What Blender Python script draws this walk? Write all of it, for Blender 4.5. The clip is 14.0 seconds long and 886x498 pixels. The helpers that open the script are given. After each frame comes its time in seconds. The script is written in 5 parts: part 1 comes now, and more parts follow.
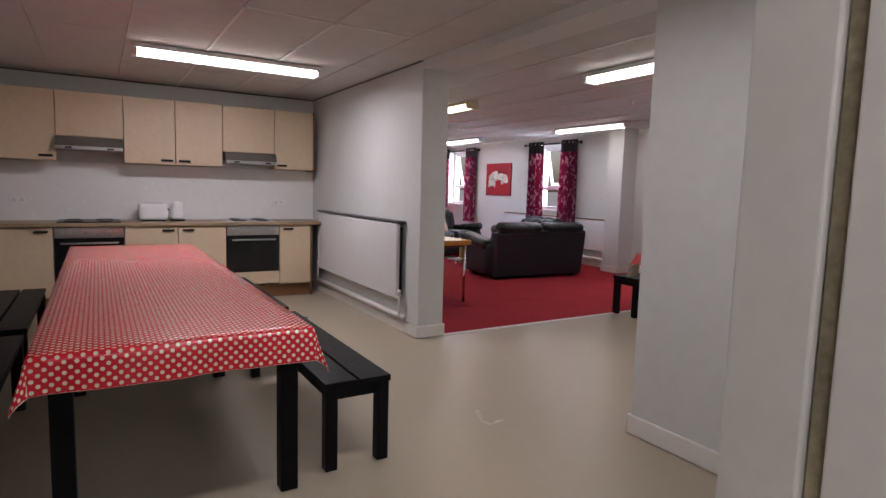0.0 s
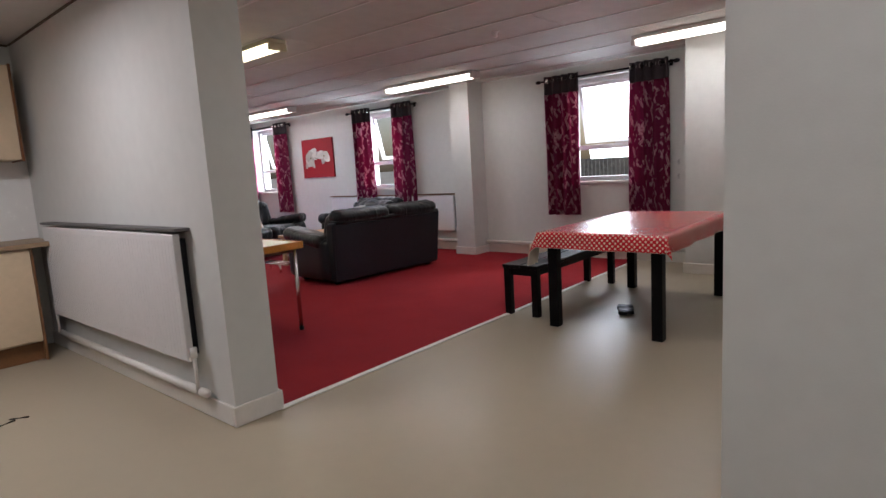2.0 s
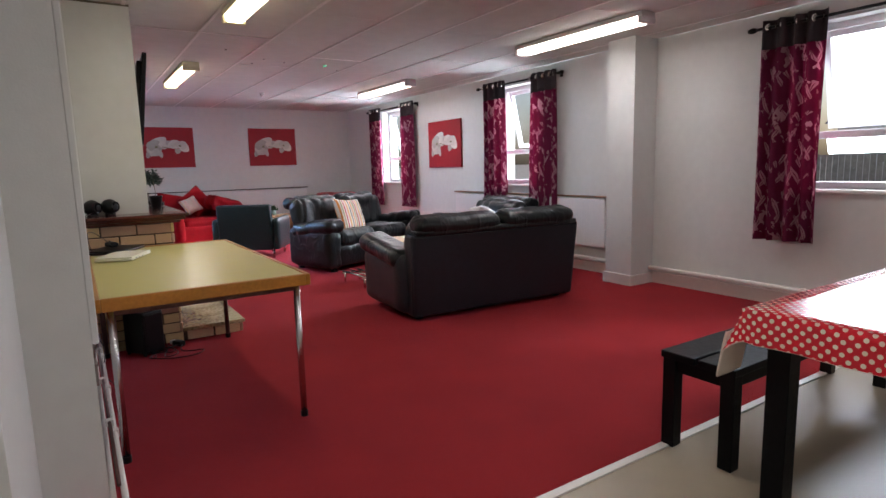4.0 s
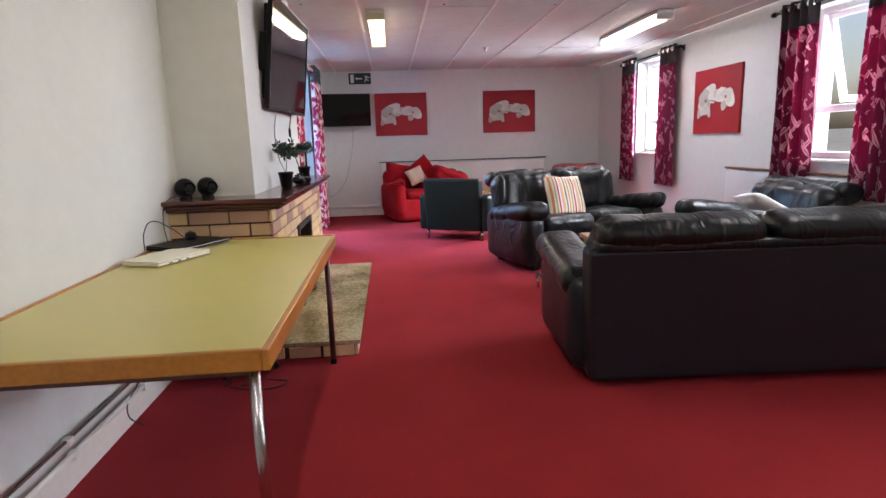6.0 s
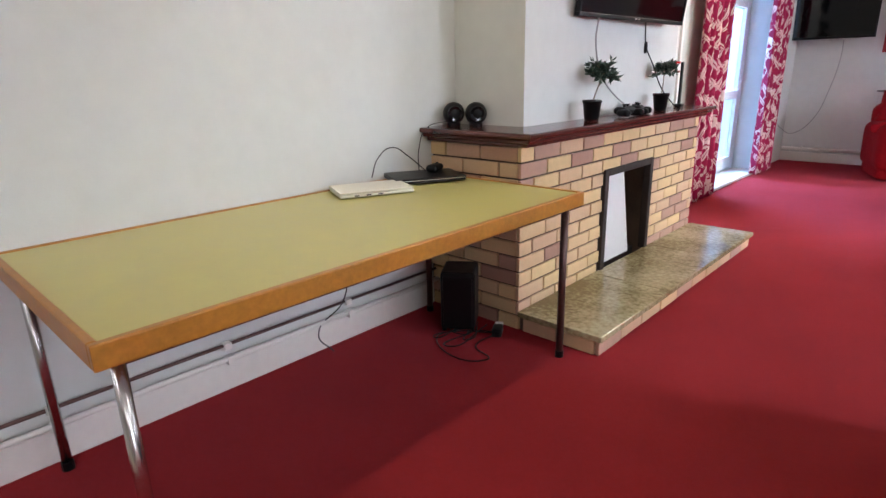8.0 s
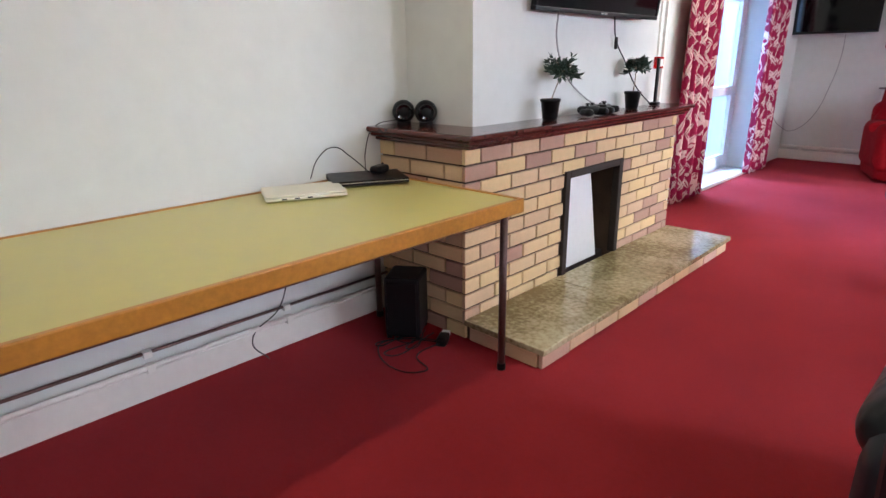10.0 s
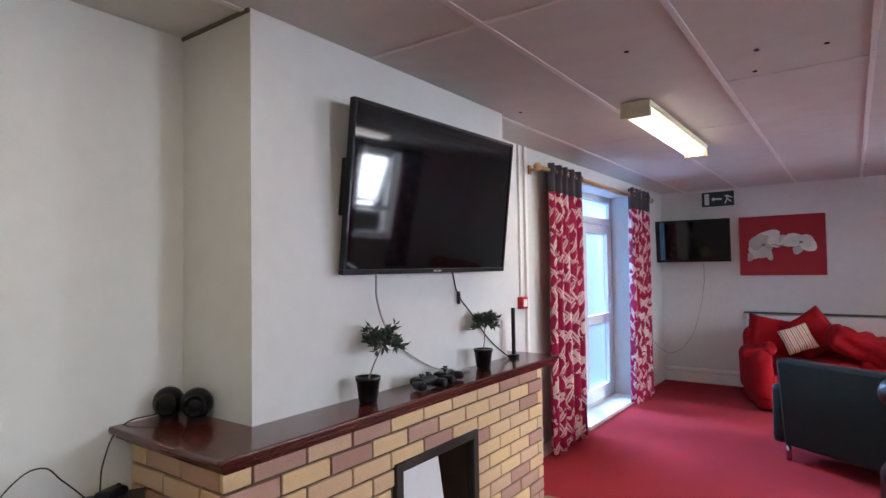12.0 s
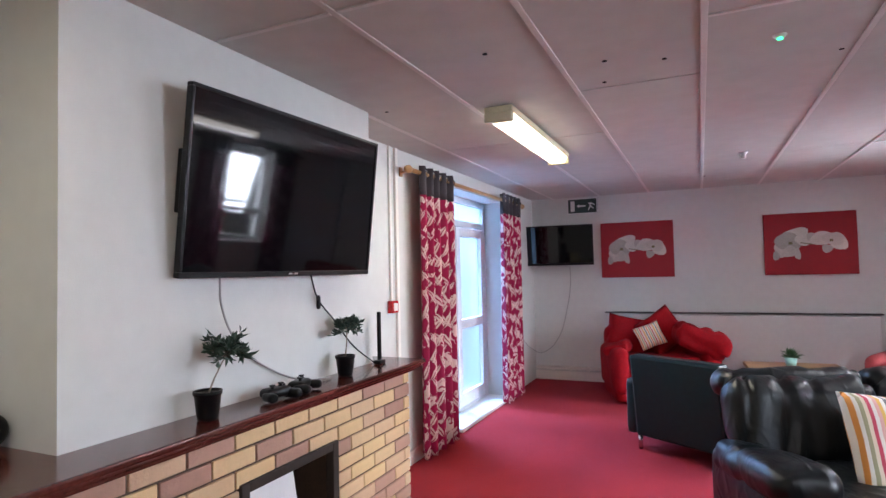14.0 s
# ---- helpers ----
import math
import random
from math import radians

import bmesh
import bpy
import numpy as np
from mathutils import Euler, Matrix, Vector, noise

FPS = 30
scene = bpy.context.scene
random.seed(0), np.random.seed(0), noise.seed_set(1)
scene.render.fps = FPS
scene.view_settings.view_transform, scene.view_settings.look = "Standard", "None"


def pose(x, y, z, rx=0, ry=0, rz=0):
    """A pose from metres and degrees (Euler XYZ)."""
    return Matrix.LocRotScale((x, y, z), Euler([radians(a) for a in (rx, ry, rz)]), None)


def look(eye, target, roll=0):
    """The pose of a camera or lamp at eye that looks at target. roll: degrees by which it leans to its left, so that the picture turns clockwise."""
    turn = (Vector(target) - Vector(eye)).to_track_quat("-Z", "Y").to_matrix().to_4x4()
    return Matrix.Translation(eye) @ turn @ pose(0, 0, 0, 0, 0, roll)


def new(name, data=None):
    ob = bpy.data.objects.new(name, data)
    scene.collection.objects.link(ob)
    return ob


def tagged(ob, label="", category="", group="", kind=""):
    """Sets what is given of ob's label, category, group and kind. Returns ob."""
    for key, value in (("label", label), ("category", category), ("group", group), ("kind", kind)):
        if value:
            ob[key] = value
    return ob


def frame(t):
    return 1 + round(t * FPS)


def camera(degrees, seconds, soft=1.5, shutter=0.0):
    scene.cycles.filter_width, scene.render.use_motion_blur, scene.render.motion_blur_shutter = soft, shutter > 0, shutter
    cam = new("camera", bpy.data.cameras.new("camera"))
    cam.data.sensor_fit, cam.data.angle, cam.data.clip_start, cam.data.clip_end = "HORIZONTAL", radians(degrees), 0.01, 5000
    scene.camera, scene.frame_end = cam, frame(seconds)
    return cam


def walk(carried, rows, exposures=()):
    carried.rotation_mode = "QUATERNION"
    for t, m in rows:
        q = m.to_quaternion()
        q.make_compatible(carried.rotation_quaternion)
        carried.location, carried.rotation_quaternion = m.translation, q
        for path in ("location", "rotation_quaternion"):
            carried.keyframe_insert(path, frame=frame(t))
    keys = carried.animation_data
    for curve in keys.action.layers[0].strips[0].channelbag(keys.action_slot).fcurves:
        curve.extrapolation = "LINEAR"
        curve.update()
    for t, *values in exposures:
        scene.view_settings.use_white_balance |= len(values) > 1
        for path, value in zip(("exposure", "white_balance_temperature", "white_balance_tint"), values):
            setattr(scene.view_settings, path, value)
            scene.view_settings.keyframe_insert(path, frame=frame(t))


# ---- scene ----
cam = camera(75.9, 14.0)
PATH = [
    (0, (-2.708, -4.427, 1.356), (-1.674, -2.729, 1.146), 1.6),
    (0.5, (-2.523, -4.089, 1.339), (-1.29, -2.529, 1.125), -0.1),
    (1, (-2.352, -3.702, 1.344), (-0.931, -2.315, 1.105), -1.3),
    (1.5, (-2.023, -3.181, 1.307), (-0.578, -1.827, 1.028), -1.9),
    (2, (-1.676, -2.71, 1.277), (-0.173, -1.421, 0.996), -3.5),
    (2.2, (-1.526, -2.562, 1.29), (0.028, -1.335, 1.006), -3.7),
    (4.3, (0.431, -1.299, 1.257), (1.379, 0.438, 0.97), -1.8),
    (4.5, (0.583, -1.171, 1.273), (1.465, 0.6, 0.984), -2.1),
    (5, (0.965, -0.903, 1.249), (1.74, 0.908, 0.902), -1.6),
    (5.5, (1.251, -0.6, 1.259), (1.582, 1.334, 0.873), -2.7),
    (6, (1.456, -0.186, 1.256), (1.625, 1.772, 0.882), -1.8),
    (6.5, (1.668, 0.194, 1.223), (1.46, 2.135, 0.788), -3.6),
    (7, (1.85, 0.551, 1.196), (1.203, 2.383, 0.722), -2.8),
    (7.5, (2.105, 0.821, 1.234), (1.054, 2.442, 0.719), -1.4),
    (7.7, (2.218, 0.896, 1.226), (0.965, 2.354, 0.672), -1.5),
    (9.8, (2.395, 1.172, 1.229), (0.994, 2.448, 0.587), -1.1),
    (10, (2.416, 1.275, 1.252), (1.086, 2.635, 0.635), -0.8),
    (10.5, (2.414, 1.578, 1.265), (1.228, 3.13, 0.837), 1.4),
    (11, (2.431, 1.858, 1.383), (1.283, 3.481, 1.166), 0.6),
    (11.5, (2.395, 2.024, 1.5), (1.242, 3.658, 1.479), 0.1),
    (12, (2.36, 2.07, 1.518), (1.191, 3.692, 1.585), -0.9),
    (12.5, (2.352, 2.085, 1.506), (1.176, 3.701, 1.581), -1.7),
    (13, (2.336, 2.119, 1.504), (1.18, 3.749, 1.591), -1.8),
    (13.5, (2.391, 2.195, 1.495), (1.449, 3.957, 1.585), -1.9),
    (14, (2.416, 2.212, 1.5), (1.593, 4.033, 1.579), -1.3),
]
EXPOSURES = [(0.0, -0.1, 6350, 18), (1.0, -0.15, 6450, 15), (2.2, -0.2, 6450, 13), (4.5, 0.2, 6400, 13), (5.5, 0.4, 6450, 13), (6.5, 0.25, 6500, 13), (7.5, 0.35, 6300, 12),
             (10.0, 0.35, 6200, 12), (11.0, 0.3, 6250, 13), (12.2, -0.1, 6250, 14), (14.0, 0.12, 6250, 14)]
walk(cam, [(t, look(eye, target, roll)) for t, eye, target, roll in PATH], EXPOSURES)

# ---- world, sun, lamps ----
world = bpy.data.worlds.new("world")
scene.world = world
world.use_nodes = True
wn = world.node_tree
sky = wn.nodes.new("ShaderNodeTexSky")
sky.sky_type = 'NISHITA'
sky.sun_disc = False
sky.sun_elevation = radians(38)
sky.sun_rotation = radians(115)
sky.dust_density = 4.0
wn.links.new(sky.outputs[0], wn.nodes["Background"].inputs[0])
wn.nodes["Background"].inputs[1].default_value = 0.15

sun_data = bpy.data.lights.new("sun", 'SUN')
sun_data.energy, sun_data.angle, sun_data.color = 1.2, radians(12), (1.0, 0.96, 0.9)
sun = new("sun", sun_data)
sun.matrix_world = look((30, -14, 26), (0, 0, 0))

TUBE_W = 13.6
CEIL = 2.46


def tube_lamp(x, y, along_x, watts, colour):
    d = bpy.data.lights.new("tube_light", 'AREA')
    d.shape, d.size, d.size_y, d.energy, d.color = 'RECTANGLE', 0.10, 1.42, watts, colour
    o = new("tube_light", d)
    o.matrix_world = pose(x, y, CEIL - 0.105, 0, 0, 90 if along_x else 0)
    return o


WARM, COOL = (1.0, 0.93, 0.76), (0.94, 0.94, 1.0)
# Last two entries, near kitchen and corridor, are added unseen lamps that brighten nearby walls.
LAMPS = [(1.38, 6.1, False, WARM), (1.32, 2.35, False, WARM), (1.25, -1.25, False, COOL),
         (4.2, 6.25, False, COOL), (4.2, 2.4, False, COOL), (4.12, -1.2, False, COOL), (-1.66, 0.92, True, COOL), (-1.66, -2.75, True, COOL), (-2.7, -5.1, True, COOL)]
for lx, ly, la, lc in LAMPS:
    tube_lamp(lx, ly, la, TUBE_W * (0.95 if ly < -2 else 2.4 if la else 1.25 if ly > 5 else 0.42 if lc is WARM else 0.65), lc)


def window_lamp(eye, target, w, h, watts, colour):
    d = bpy.data.lights.new("daylight", 'AREA')
    d.shape, d.size, d.size_y, d.energy, d.color = 'RECTANGLE', w, h, watts, colour
    o = new("daylight", d)
    o.matrix_world = look(eye, target)
    return o


for wy, turn, watts in ((0.43, 0.0, 190), (4.36, 0.0, 470), (7.86, 0.3, 1050)):
    window_lamp((6.3, wy + turn, 2.4), (1.5, wy - turn, 0.5), 1.8, 2.4, watts, (0.80, 0.89, 1.0))
window_lamp((-1.75, 9.0, 3.0), (1.6, 7.0, 0.0), 2.2, 2.2, 640, (0.30, 0.56, 1.0))


# ---- materials ----
def surf(name, col, rough=0.6, metal=0.0, var=0.12, scale=6.0, bump=0.15, bscale=60.0, spec=0.5, col2=None, coat=0.0):
    """Principled surface with two scales of colour variation and fine relief."""
    m = bpy.data.materials.new(name)
    m.use_nodes = True
    n, l = m.node_tree.nodes, m.node_tree.links
    p = n["Principled BSDF"]
    p.inputs["Metallic"].default_value = metal
    p.inputs["Specular IOR Level"].default_value = spec
    p.inputs["Coat Weight"].default_value = coat
    tc = n.new("ShaderNodeTexCoord")
    big = n.new("ShaderNodeTexNoise")
    big.inputs["Scale"].default_value, big.inputs["Detail"].default_value = scale * 0.25, 4
    small = n.new("ShaderNodeTexNoise")
    small.inputs["Scale"].default_value, small.inputs["Detail"].default_value = scale * 5, 5
    for t in (big, small):
        l.new(tc.outputs["Object"], t.inputs["Vector"])
    add = n.new("ShaderNodeMath")
    add.operation = 'MULTIPLY_ADD'
    add.inputs[1].default_value = 0.6
    half = n.new("ShaderNodeMath")
    half.operation = 'MULTIPLY'
    half.inputs[1].default_value = 0.4
    l.new(small.outputs["Fac"], half.inputs[0])
    l.new(big.outputs["Fac"], add.inputs[0])
    l.new(half.outputs[0], add.inputs[2])
    ramp = n.new("ShaderNodeValToRGB")
    c2 = col2 or tuple(max(0.0, c * (1 - var * 1.6)) for c in col)
    c1 = tuple(min(1.0, c * (1 + var * 0.5)) for c in col)
    ramp.color_ramp.elements[0].position, ramp.color_ramp.elements[1].position = 0.3, 0.7
    ramp.color_ramp.elements[0].color, ramp.color_ramp.elements[1].color = (*c2, 1), (*c1, 1)
    l.new(add.outputs[0], ramp.inputs[0])
    l.new(ramp.outputs[0], p.inputs["Base Color"])
    rr = n.new("ShaderNodeMapRange")
    rr.inputs[3].default_value, rr.inputs[4].default_value = max(0.03, rough - 0.08), min(1.0, rough + 0.08)
    l.new(small.outputs["Fac"], rr.inputs[0])
    l.new(rr.outputs[0], p.inputs["Roughness"])
    if bump:
        bt = n.new("ShaderNodeTexNoise")
        bt.inputs["Scale"].default_value, bt.inputs["Detail"].default_value = bscale, 3
        l.new(tc.outputs["Object"], bt.inputs["Vector"])
        b = n.new("ShaderNodeBump")
        b.inputs["Strength"].default_value, b.inputs["Distance"].default_value = bump, 0.004
        l.new(bt.outputs["Fac"], b.inputs["Height"])
        l.new(b.outputs[0], p.inputs["Normal"])
    return m


def leather(name, col, rough, spec, creases):
    """Leather with fine grain and longer creases that run across the padding."""
    m = surf(name, col, rough, var=0.25, scale=6, bump=0.05, bscale=200, spec=spec)
    n, l = m.node_tree.nodes, m.node_tree.links
    p = n["Principled BSDF"]
    tc = n.new("ShaderNodeTexCoord")
    stretch = n.new("ShaderNodeMapping")
    stretch.inputs["Scale"].default_value = (1.0, 0.55, 0.42)
    l.new(tc.outputs["Object"], stretch.inputs[0])
    folds = n.new("ShaderNodeTexNoise")
    folds.noise_type = 'RIDGED_MULTIFRACTAL'
    folds.inputs["Scale"].default_value, folds.inputs["Detail"].default_value, folds.inputs["Distortion"].default_value = 13.0, 2.0, 1.6
    l.new(stretch.outputs[0], folds.inputs["Vector"])
    b = n.new("ShaderNodeBump")
    b.inputs["Strength"].default_value, b.inputs["Distance"].default_value = creases, 0.012
    l.new(folds.outputs["Fac"], b.inputs["Height"])
    l.new(p.inputs["Normal"].links[0].from_socket, b.inputs["Normal"])
    l.new(b.outputs[0], p.inputs["Normal"])
    return m


def glow(name, col, strength):
    m = bpy.data.materials.new(name)
    m.use_nodes = True
    p = m.node_tree.nodes["Principled BSDF"]
    p.inputs["Base Color"].default_value = (*col, 1)
    p.inputs["Emission Color"].default_value = (*col, 1)
    p.inputs["Emission Strength"].default_value = strength
    return m


def glass(name, rough=0.0, col=(1, 1, 1), trans=1.0):
    m = bpy.data.materials.new(name)
    m.use_nodes = True
    p = m.node_tree.nodes["Principled BSDF"]
    p.inputs["Base Color"].default_value = (*col, 1)
    p.inputs["Transmission Weight"].default_value = trans
    p.inputs["Roughness"].default_value = rough
    p.inputs["IOR"].default_value = 1.1
    return m


WALL = surf("cream_wall_paint", (0.65, 0.655, 0.63), 0.55, var=0.06, scale=2.5, bump=0.12, bscale=180)
CEILM = surf("white_ceiling_board", (0.60, 0.595, 0.57), 0.8, var=0.10, scale=1.6, bump=0.1, bscale=120)
STRIP = surf("white_plastic_strip", (0.74, 0.72, 0.70), 0.45, var=0.08)
GLOSS = surf("white_gloss_paint", (0.80, 0.77, 0.72), 0.32, var=0.06, scale=5, bump=0.06, bscale=40)
CARPET = surf("red_carpet_pile", (0.33, 0.022, 0.022), 0.95, var=0.12, scale=9, bump=0.9, bscale=420, spec=0.05)
CARPET.node_tree.nodes["Principled BSDF"].inputs["Sheen Weight"].default_value = 0.05
CARPET.node_tree.nodes["Principled BSDF"].inputs["Sheen Roughness"].default_value = 0.5
# Blue tint puts the glazed door's cool daylight into the pile's sheen.
CARPET.node_tree.nodes["Principled BSDF"].inputs["Sheen Tint"].default_value = (0.42, 0.52, 1.0, 1)
LINO = surf("beige_vinyl", (0.43, 0.365, 0.265), 0.33, var=0.05, scale=2, bump=0.03, bscale=30, spec=0.38)
UPVC = surf("white_upvc", (0.82, 0.83, 0.84), 0.25, var=0.03, bump=0.0)
BLACKW = surf("black_stained_wood", (0.005, 0.005, 0.006), 0.42, var=0.35, scale=9, bump=0.2, bscale=50, spec=0.14)
LEATHER = leather("black_leather", (0.005, 0.008, 0.010), 0.35, 0.38, 0.7)
LEATHER_BACK = leather("black_vinyl_back", (0.015, 0.021, 0.030), 0.42, 0.36, 0.08)
TEAL = surf("dark_teal_leather", (0.003, 0.021, 0.024), 0.38, var=0.25, scale=6, bump=0.2, bscale=110, spec=0.3)
REDFAB = surf("red_fabric", (0.30, 0.004, 0.009), 0.85, var=0.25, scale=10, bump=0.5, bscale=200, spec=0.15)
PINKFAB = surf("faded_red_fabric", (0.42, 0.07, 0.075), 0.85, var=0.25, scale=10, bump=0.5, bscale=200)
OLIVE = surf("olive_yellow_laminate", (0.56, 0.50, 0.17), 0.33, var=0.08, scale=3, bump=0.04, bscale=90)
ORANGEW = surf("varnished_orange_wood", (0.50, 0.21, 0.028), 0.36, var=0.25, scale=12, bump=0.1, bscale=40)
CHROME = surf("brushed_chrome", (0.62, 0.60, 0.58), 0.22, metal=1.0, var=0.12, bump=0.0)
BRONZE = surf("brown_metal_leg", (0.16, 0.09, 0.08), 0.35, metal=0.6, var=0.3, scale=12, bump=0.05)
STEEL = surf("stainless_steel", (0.55, 0.55, 0.54), 0.3, metal=1.0, var=0.1, bump=0.03)
BLACKP = surf("black_plastic", (0.006, 0.006, 0.007), 0.34, var=0.2, bump=0.05, spec=0.22)
SCREEN = surf("black_glass_screen", (0.003, 0.003, 0.004), 0.05, var=0.0, bump=0.0, spec=0.4)
SCREEN.node_tree.links.remove(SCREEN.node_tree.nodes["Principled BSDF"].inputs["Roughness"].links[0])
SCREEN.node_tree.nodes["Principled BSDF"].inputs["Roughness"].default_value = 0.05
MAHOG = surf("red_mahogany_varnish", (0.095, 0.018, 0.012), 0.22, var=0.35, scale=14, bump=0.05, bscale=30, coat=0.3)
MORTAR = surf("brown_mortar", (0.10, 0.062, 0.040), 0.95, var=0.3, scale=20, bump=0.6, bscale=160)
CABF = surf("maple_laminate", (0.64, 0.50, 0.34), 0.42, var=0.08, scale=4, bump=0.03, bscale=30)
CABEDGE = surf("brown_wood_edge", (0.22, 0.095, 0.035), 0.5, var=0.25, scale=14)
WORKTOP = surf("brown_worktop", (0.36, 0.25, 0.15), 0.4, var=0.3, scale=14, bump=0.05)
TILEW = surf("white_wall_tile", (0.80, 0.79, 0.77), 0.25, var=0.04, scale=3, bump=0.03, bscale=20)
OVENG = surf("black_oven_glass", (0.008, 0.008, 0.009), 0.08, var=0.1, bump=0.0)
RADW = surf("white_radiator_enamel", (0.74, 0.72, 0.71), 0.38, var=0.05, scale=4, bump=0.04)
PLANTG = surf("olive_leaf", (0.065, 0.12, 0.085), 0.5, var=0.5, scale=20, bump=0.1)
GRASSG = surf("green_leaf", (0.04, 0.13, 0.04), 0.5, var=0.5, scale=20, bump=0.1)
BARK = surf("pale_stem", (0.30, 0.25, 0.19), 0.8, var=0.3, scale=20)
SOIL = surf("potting_soil", (0.03, 0.02, 0.015), 0.95, var=0.4, scale=40, bump=0.8)
PAPER = surf("cream_plastic", (0.76, 0.72, 0.60), 0.4, var=0.05)
WHITEP = surf("white_plastic", (0.80, 0.80, 0.79), 0.35, var=0.05)
REDP = surf("red_enamel", (0.46, 0.007, 0.010), 0.25, var=0.03, scale=3, bump=0.03)
PINE = surf("pine_wood", (0.50, 0.28, 0.12), 0.4, var=0.25, scale=12, bump=0.06)
TEALP = surf("mint_ceramic", (0.36, 0.62, 0.55), 0.3, var=0.08)
DGREY = surf("dark_grey_band", (0.040, 0.030, 0.036), 0.8, var=0.2, scale=20, bump=0.2, bscale=300)
WHITEBOARD = surf("white_board", (0.80, 0.80, 0.79), 0.5, var=0.04)
SOOT = surf("sooty_brown", (0.035, 0.022, 0.016), 0.85, var=0.4, scale=14, bump=0.3)
GLASSM = glass("window_glass")
FROST = glass("frosted_glass", 0.55, (0.92, 0.97, 1.0))
TUBE = glow("lit_diffuser", (1.0, 0.95, 0.86), 8.0)
TUBE_WARM = glow("lit_diffuser_warm", (1.0, 0.88, 0.62), 5.0)
YELLOWED = surf("yellowed_plastic", (0.66, 0.60, 0.40), 0.4, var=0.1)


def brick_material():
    m = surf("buff_brick", (0.6, 0.4, 0.22), 0.85, var=0.15, scale=14, bump=0.5, bscale=90)
    n, l = m.node_tree.nodes, m.node_tree.links
    p = n["Principled BSDF"]
    info = n.new("ShaderNodeObjectInfo")
    r = n.new("ShaderNodeValToRGB")
    r.color_ramp.interpolation = 'LINEAR'
    e = r.color_ramp.elements
    e[0].position, e[0].color = 0.0, (0.40, 0.22, 0.16, 1)
    e[1].position, e[1].color = 1.0, (0.70, 0.49, 0.25, 1)
    for pos, c in ((0.18, (0.50, 0.30, 0.215, 1)), (0.30, (0.64, 0.43, 0.26, 1)), (0.7, (0.70, 0.49, 0.26, 1))):
        k = e.new(pos)
        k.color = c
    l.new(info.outputs["Random"], r.inputs[0])
    old = p.inputs["Base Color"].links[0].from_socket
    mix = n.new("ShaderNodeMix")
    mix.data_type, mix.blend_type = 'RGBA', 'MULTIPLY'
    mix.inputs["Factor"].default_value = 0.55
    bw = n.new("ShaderNodeMixRGB")
    bw.blend_type = 'DIVIDE'
    bw.inputs[0].default_value = 1.0
    bw.inputs[2].default_value = (0.6, 0.4, 0.22, 1)
    l.new(old, bw.inputs[1])
    l.new(r.outputs[0], mix.inputs[6])
    l.new(bw.outputs[0], mix.inputs[7])
    l.new(mix.outputs[2], p.inputs["Base Color"])
    return m


BRICK = brick_material()


def spotted_material():
    """Red oilcloth with staggered cream dots, about 35 mm apart."""
    m = bpy.data.materials.new("red_dotted_oilcloth")
    m.use_nodes = True
    n, l = m.node_tree.nodes, m.node_tree.links
    p = n["Principled BSDF"]
    p.inputs["Roughness"].default_value = 0.24
    p.inputs["Specular IOR Level"].default_value = 0.6
    uv = n.new("ShaderNodeUVMap")
    sep = n.new("ShaderNodeSeparateXYZ")
    l.new(uv.outputs[0], sep.inputs[0])

    def math_node(op, a, b=None):
        k = n.new("ShaderNodeMath")
        k.operation = op
        for i, v in enumerate((a, b)):
            if v is None:
                continue
            if isinstance(v, (int, float)):
                k.inputs[i].default_value = v
            else:
                l.new(v, k.inputs[i])
        return k.outputs[0]

    s = 26.0
    u, v = math_node('MULTIPLY', sep.outputs[0], s), math_node('MULTIPLY', sep.outputs[1], s)
    a, b = math_node('ADD', u, v), math_node('SUBTRACT', u, v)
    fa = math_node('SUBTRACT', math_node('FRACT', a), 0.5)
    fb = math_node('SUBTRACT', math_node('FRACT', b), 0.5)
    d = math_node('SQRT', math_node('ADD', math_node('MULTIPLY', fa, fa), math_node('MULTIPLY', fb, fb)))
    mask = n.new("ShaderNodeMapRange")
    mask.inputs[1].default_value, mask.inputs[2].default_value = 0.30, 0.25
    l.new(d, mask.inputs[0])
    mix = n.new("ShaderNodeMixRGB")
    mix.inputs[1].default_value, mix.inputs[2].default_value = (0.60, 0.012, 0.024, 1), (0.80, 0.64, 0.52, 1)
    l.new(mask.outputs[0], mix.inputs[0])
    l.new(mix.outputs[0], p.inputs["Base Color"])
    nz = n.new("ShaderNodeTexNoise")
    nz.inputs["Scale"].default_value = 9
    b2 = n.new("ShaderNodeBump")
    b2.inputs["Strength"].default_value, b2.inputs["Distance"].default_value = 0.15, 0.01
    l.new(nz.outputs["Fac"], b2.inputs["Height"])
    l.new(b2.outputs[0], p.inputs["Normal"])
    return m


SPOTTED = spotted_material()
BACKING = surf("cream_cloth_backing", (0.70, 0.58, 0.48), 0.9, var=0.08)


def floral_material(name, base, dark, pale, through_light, cover=0.47):
    """Curtain cloth with long pale leaf sprays on crimson."""
    m = bpy.data.materials.new(name)
    m.use_nodes = True
    n, l = m.node_tree.nodes, m.node_tree.links
    out = n["Material Output"]
    p = n["Principled BSDF"]
    p.inputs["Roughness"].default_value = 0.75
    p.inputs["Specular IOR Level"].default_value = 0.25
    uv = n.new("ShaderNodeUVMap")
    mp = n.new("ShaderNodeMapping")
    l.new(uv.outputs[0], mp.inputs[0])

    def calc(op, a, b=None):
        k = n.new("ShaderNodeMath")
        k.operation = op
        for i, q in enumerate((a, b)):
            if isinstance(q, (int, float)):
                k.inputs[i].default_value = q
            elif q is not None:
                l.new(q, k.inputs[i])
        return k.outputs[0]

    nz = n.new("ShaderNodeTexNoise")
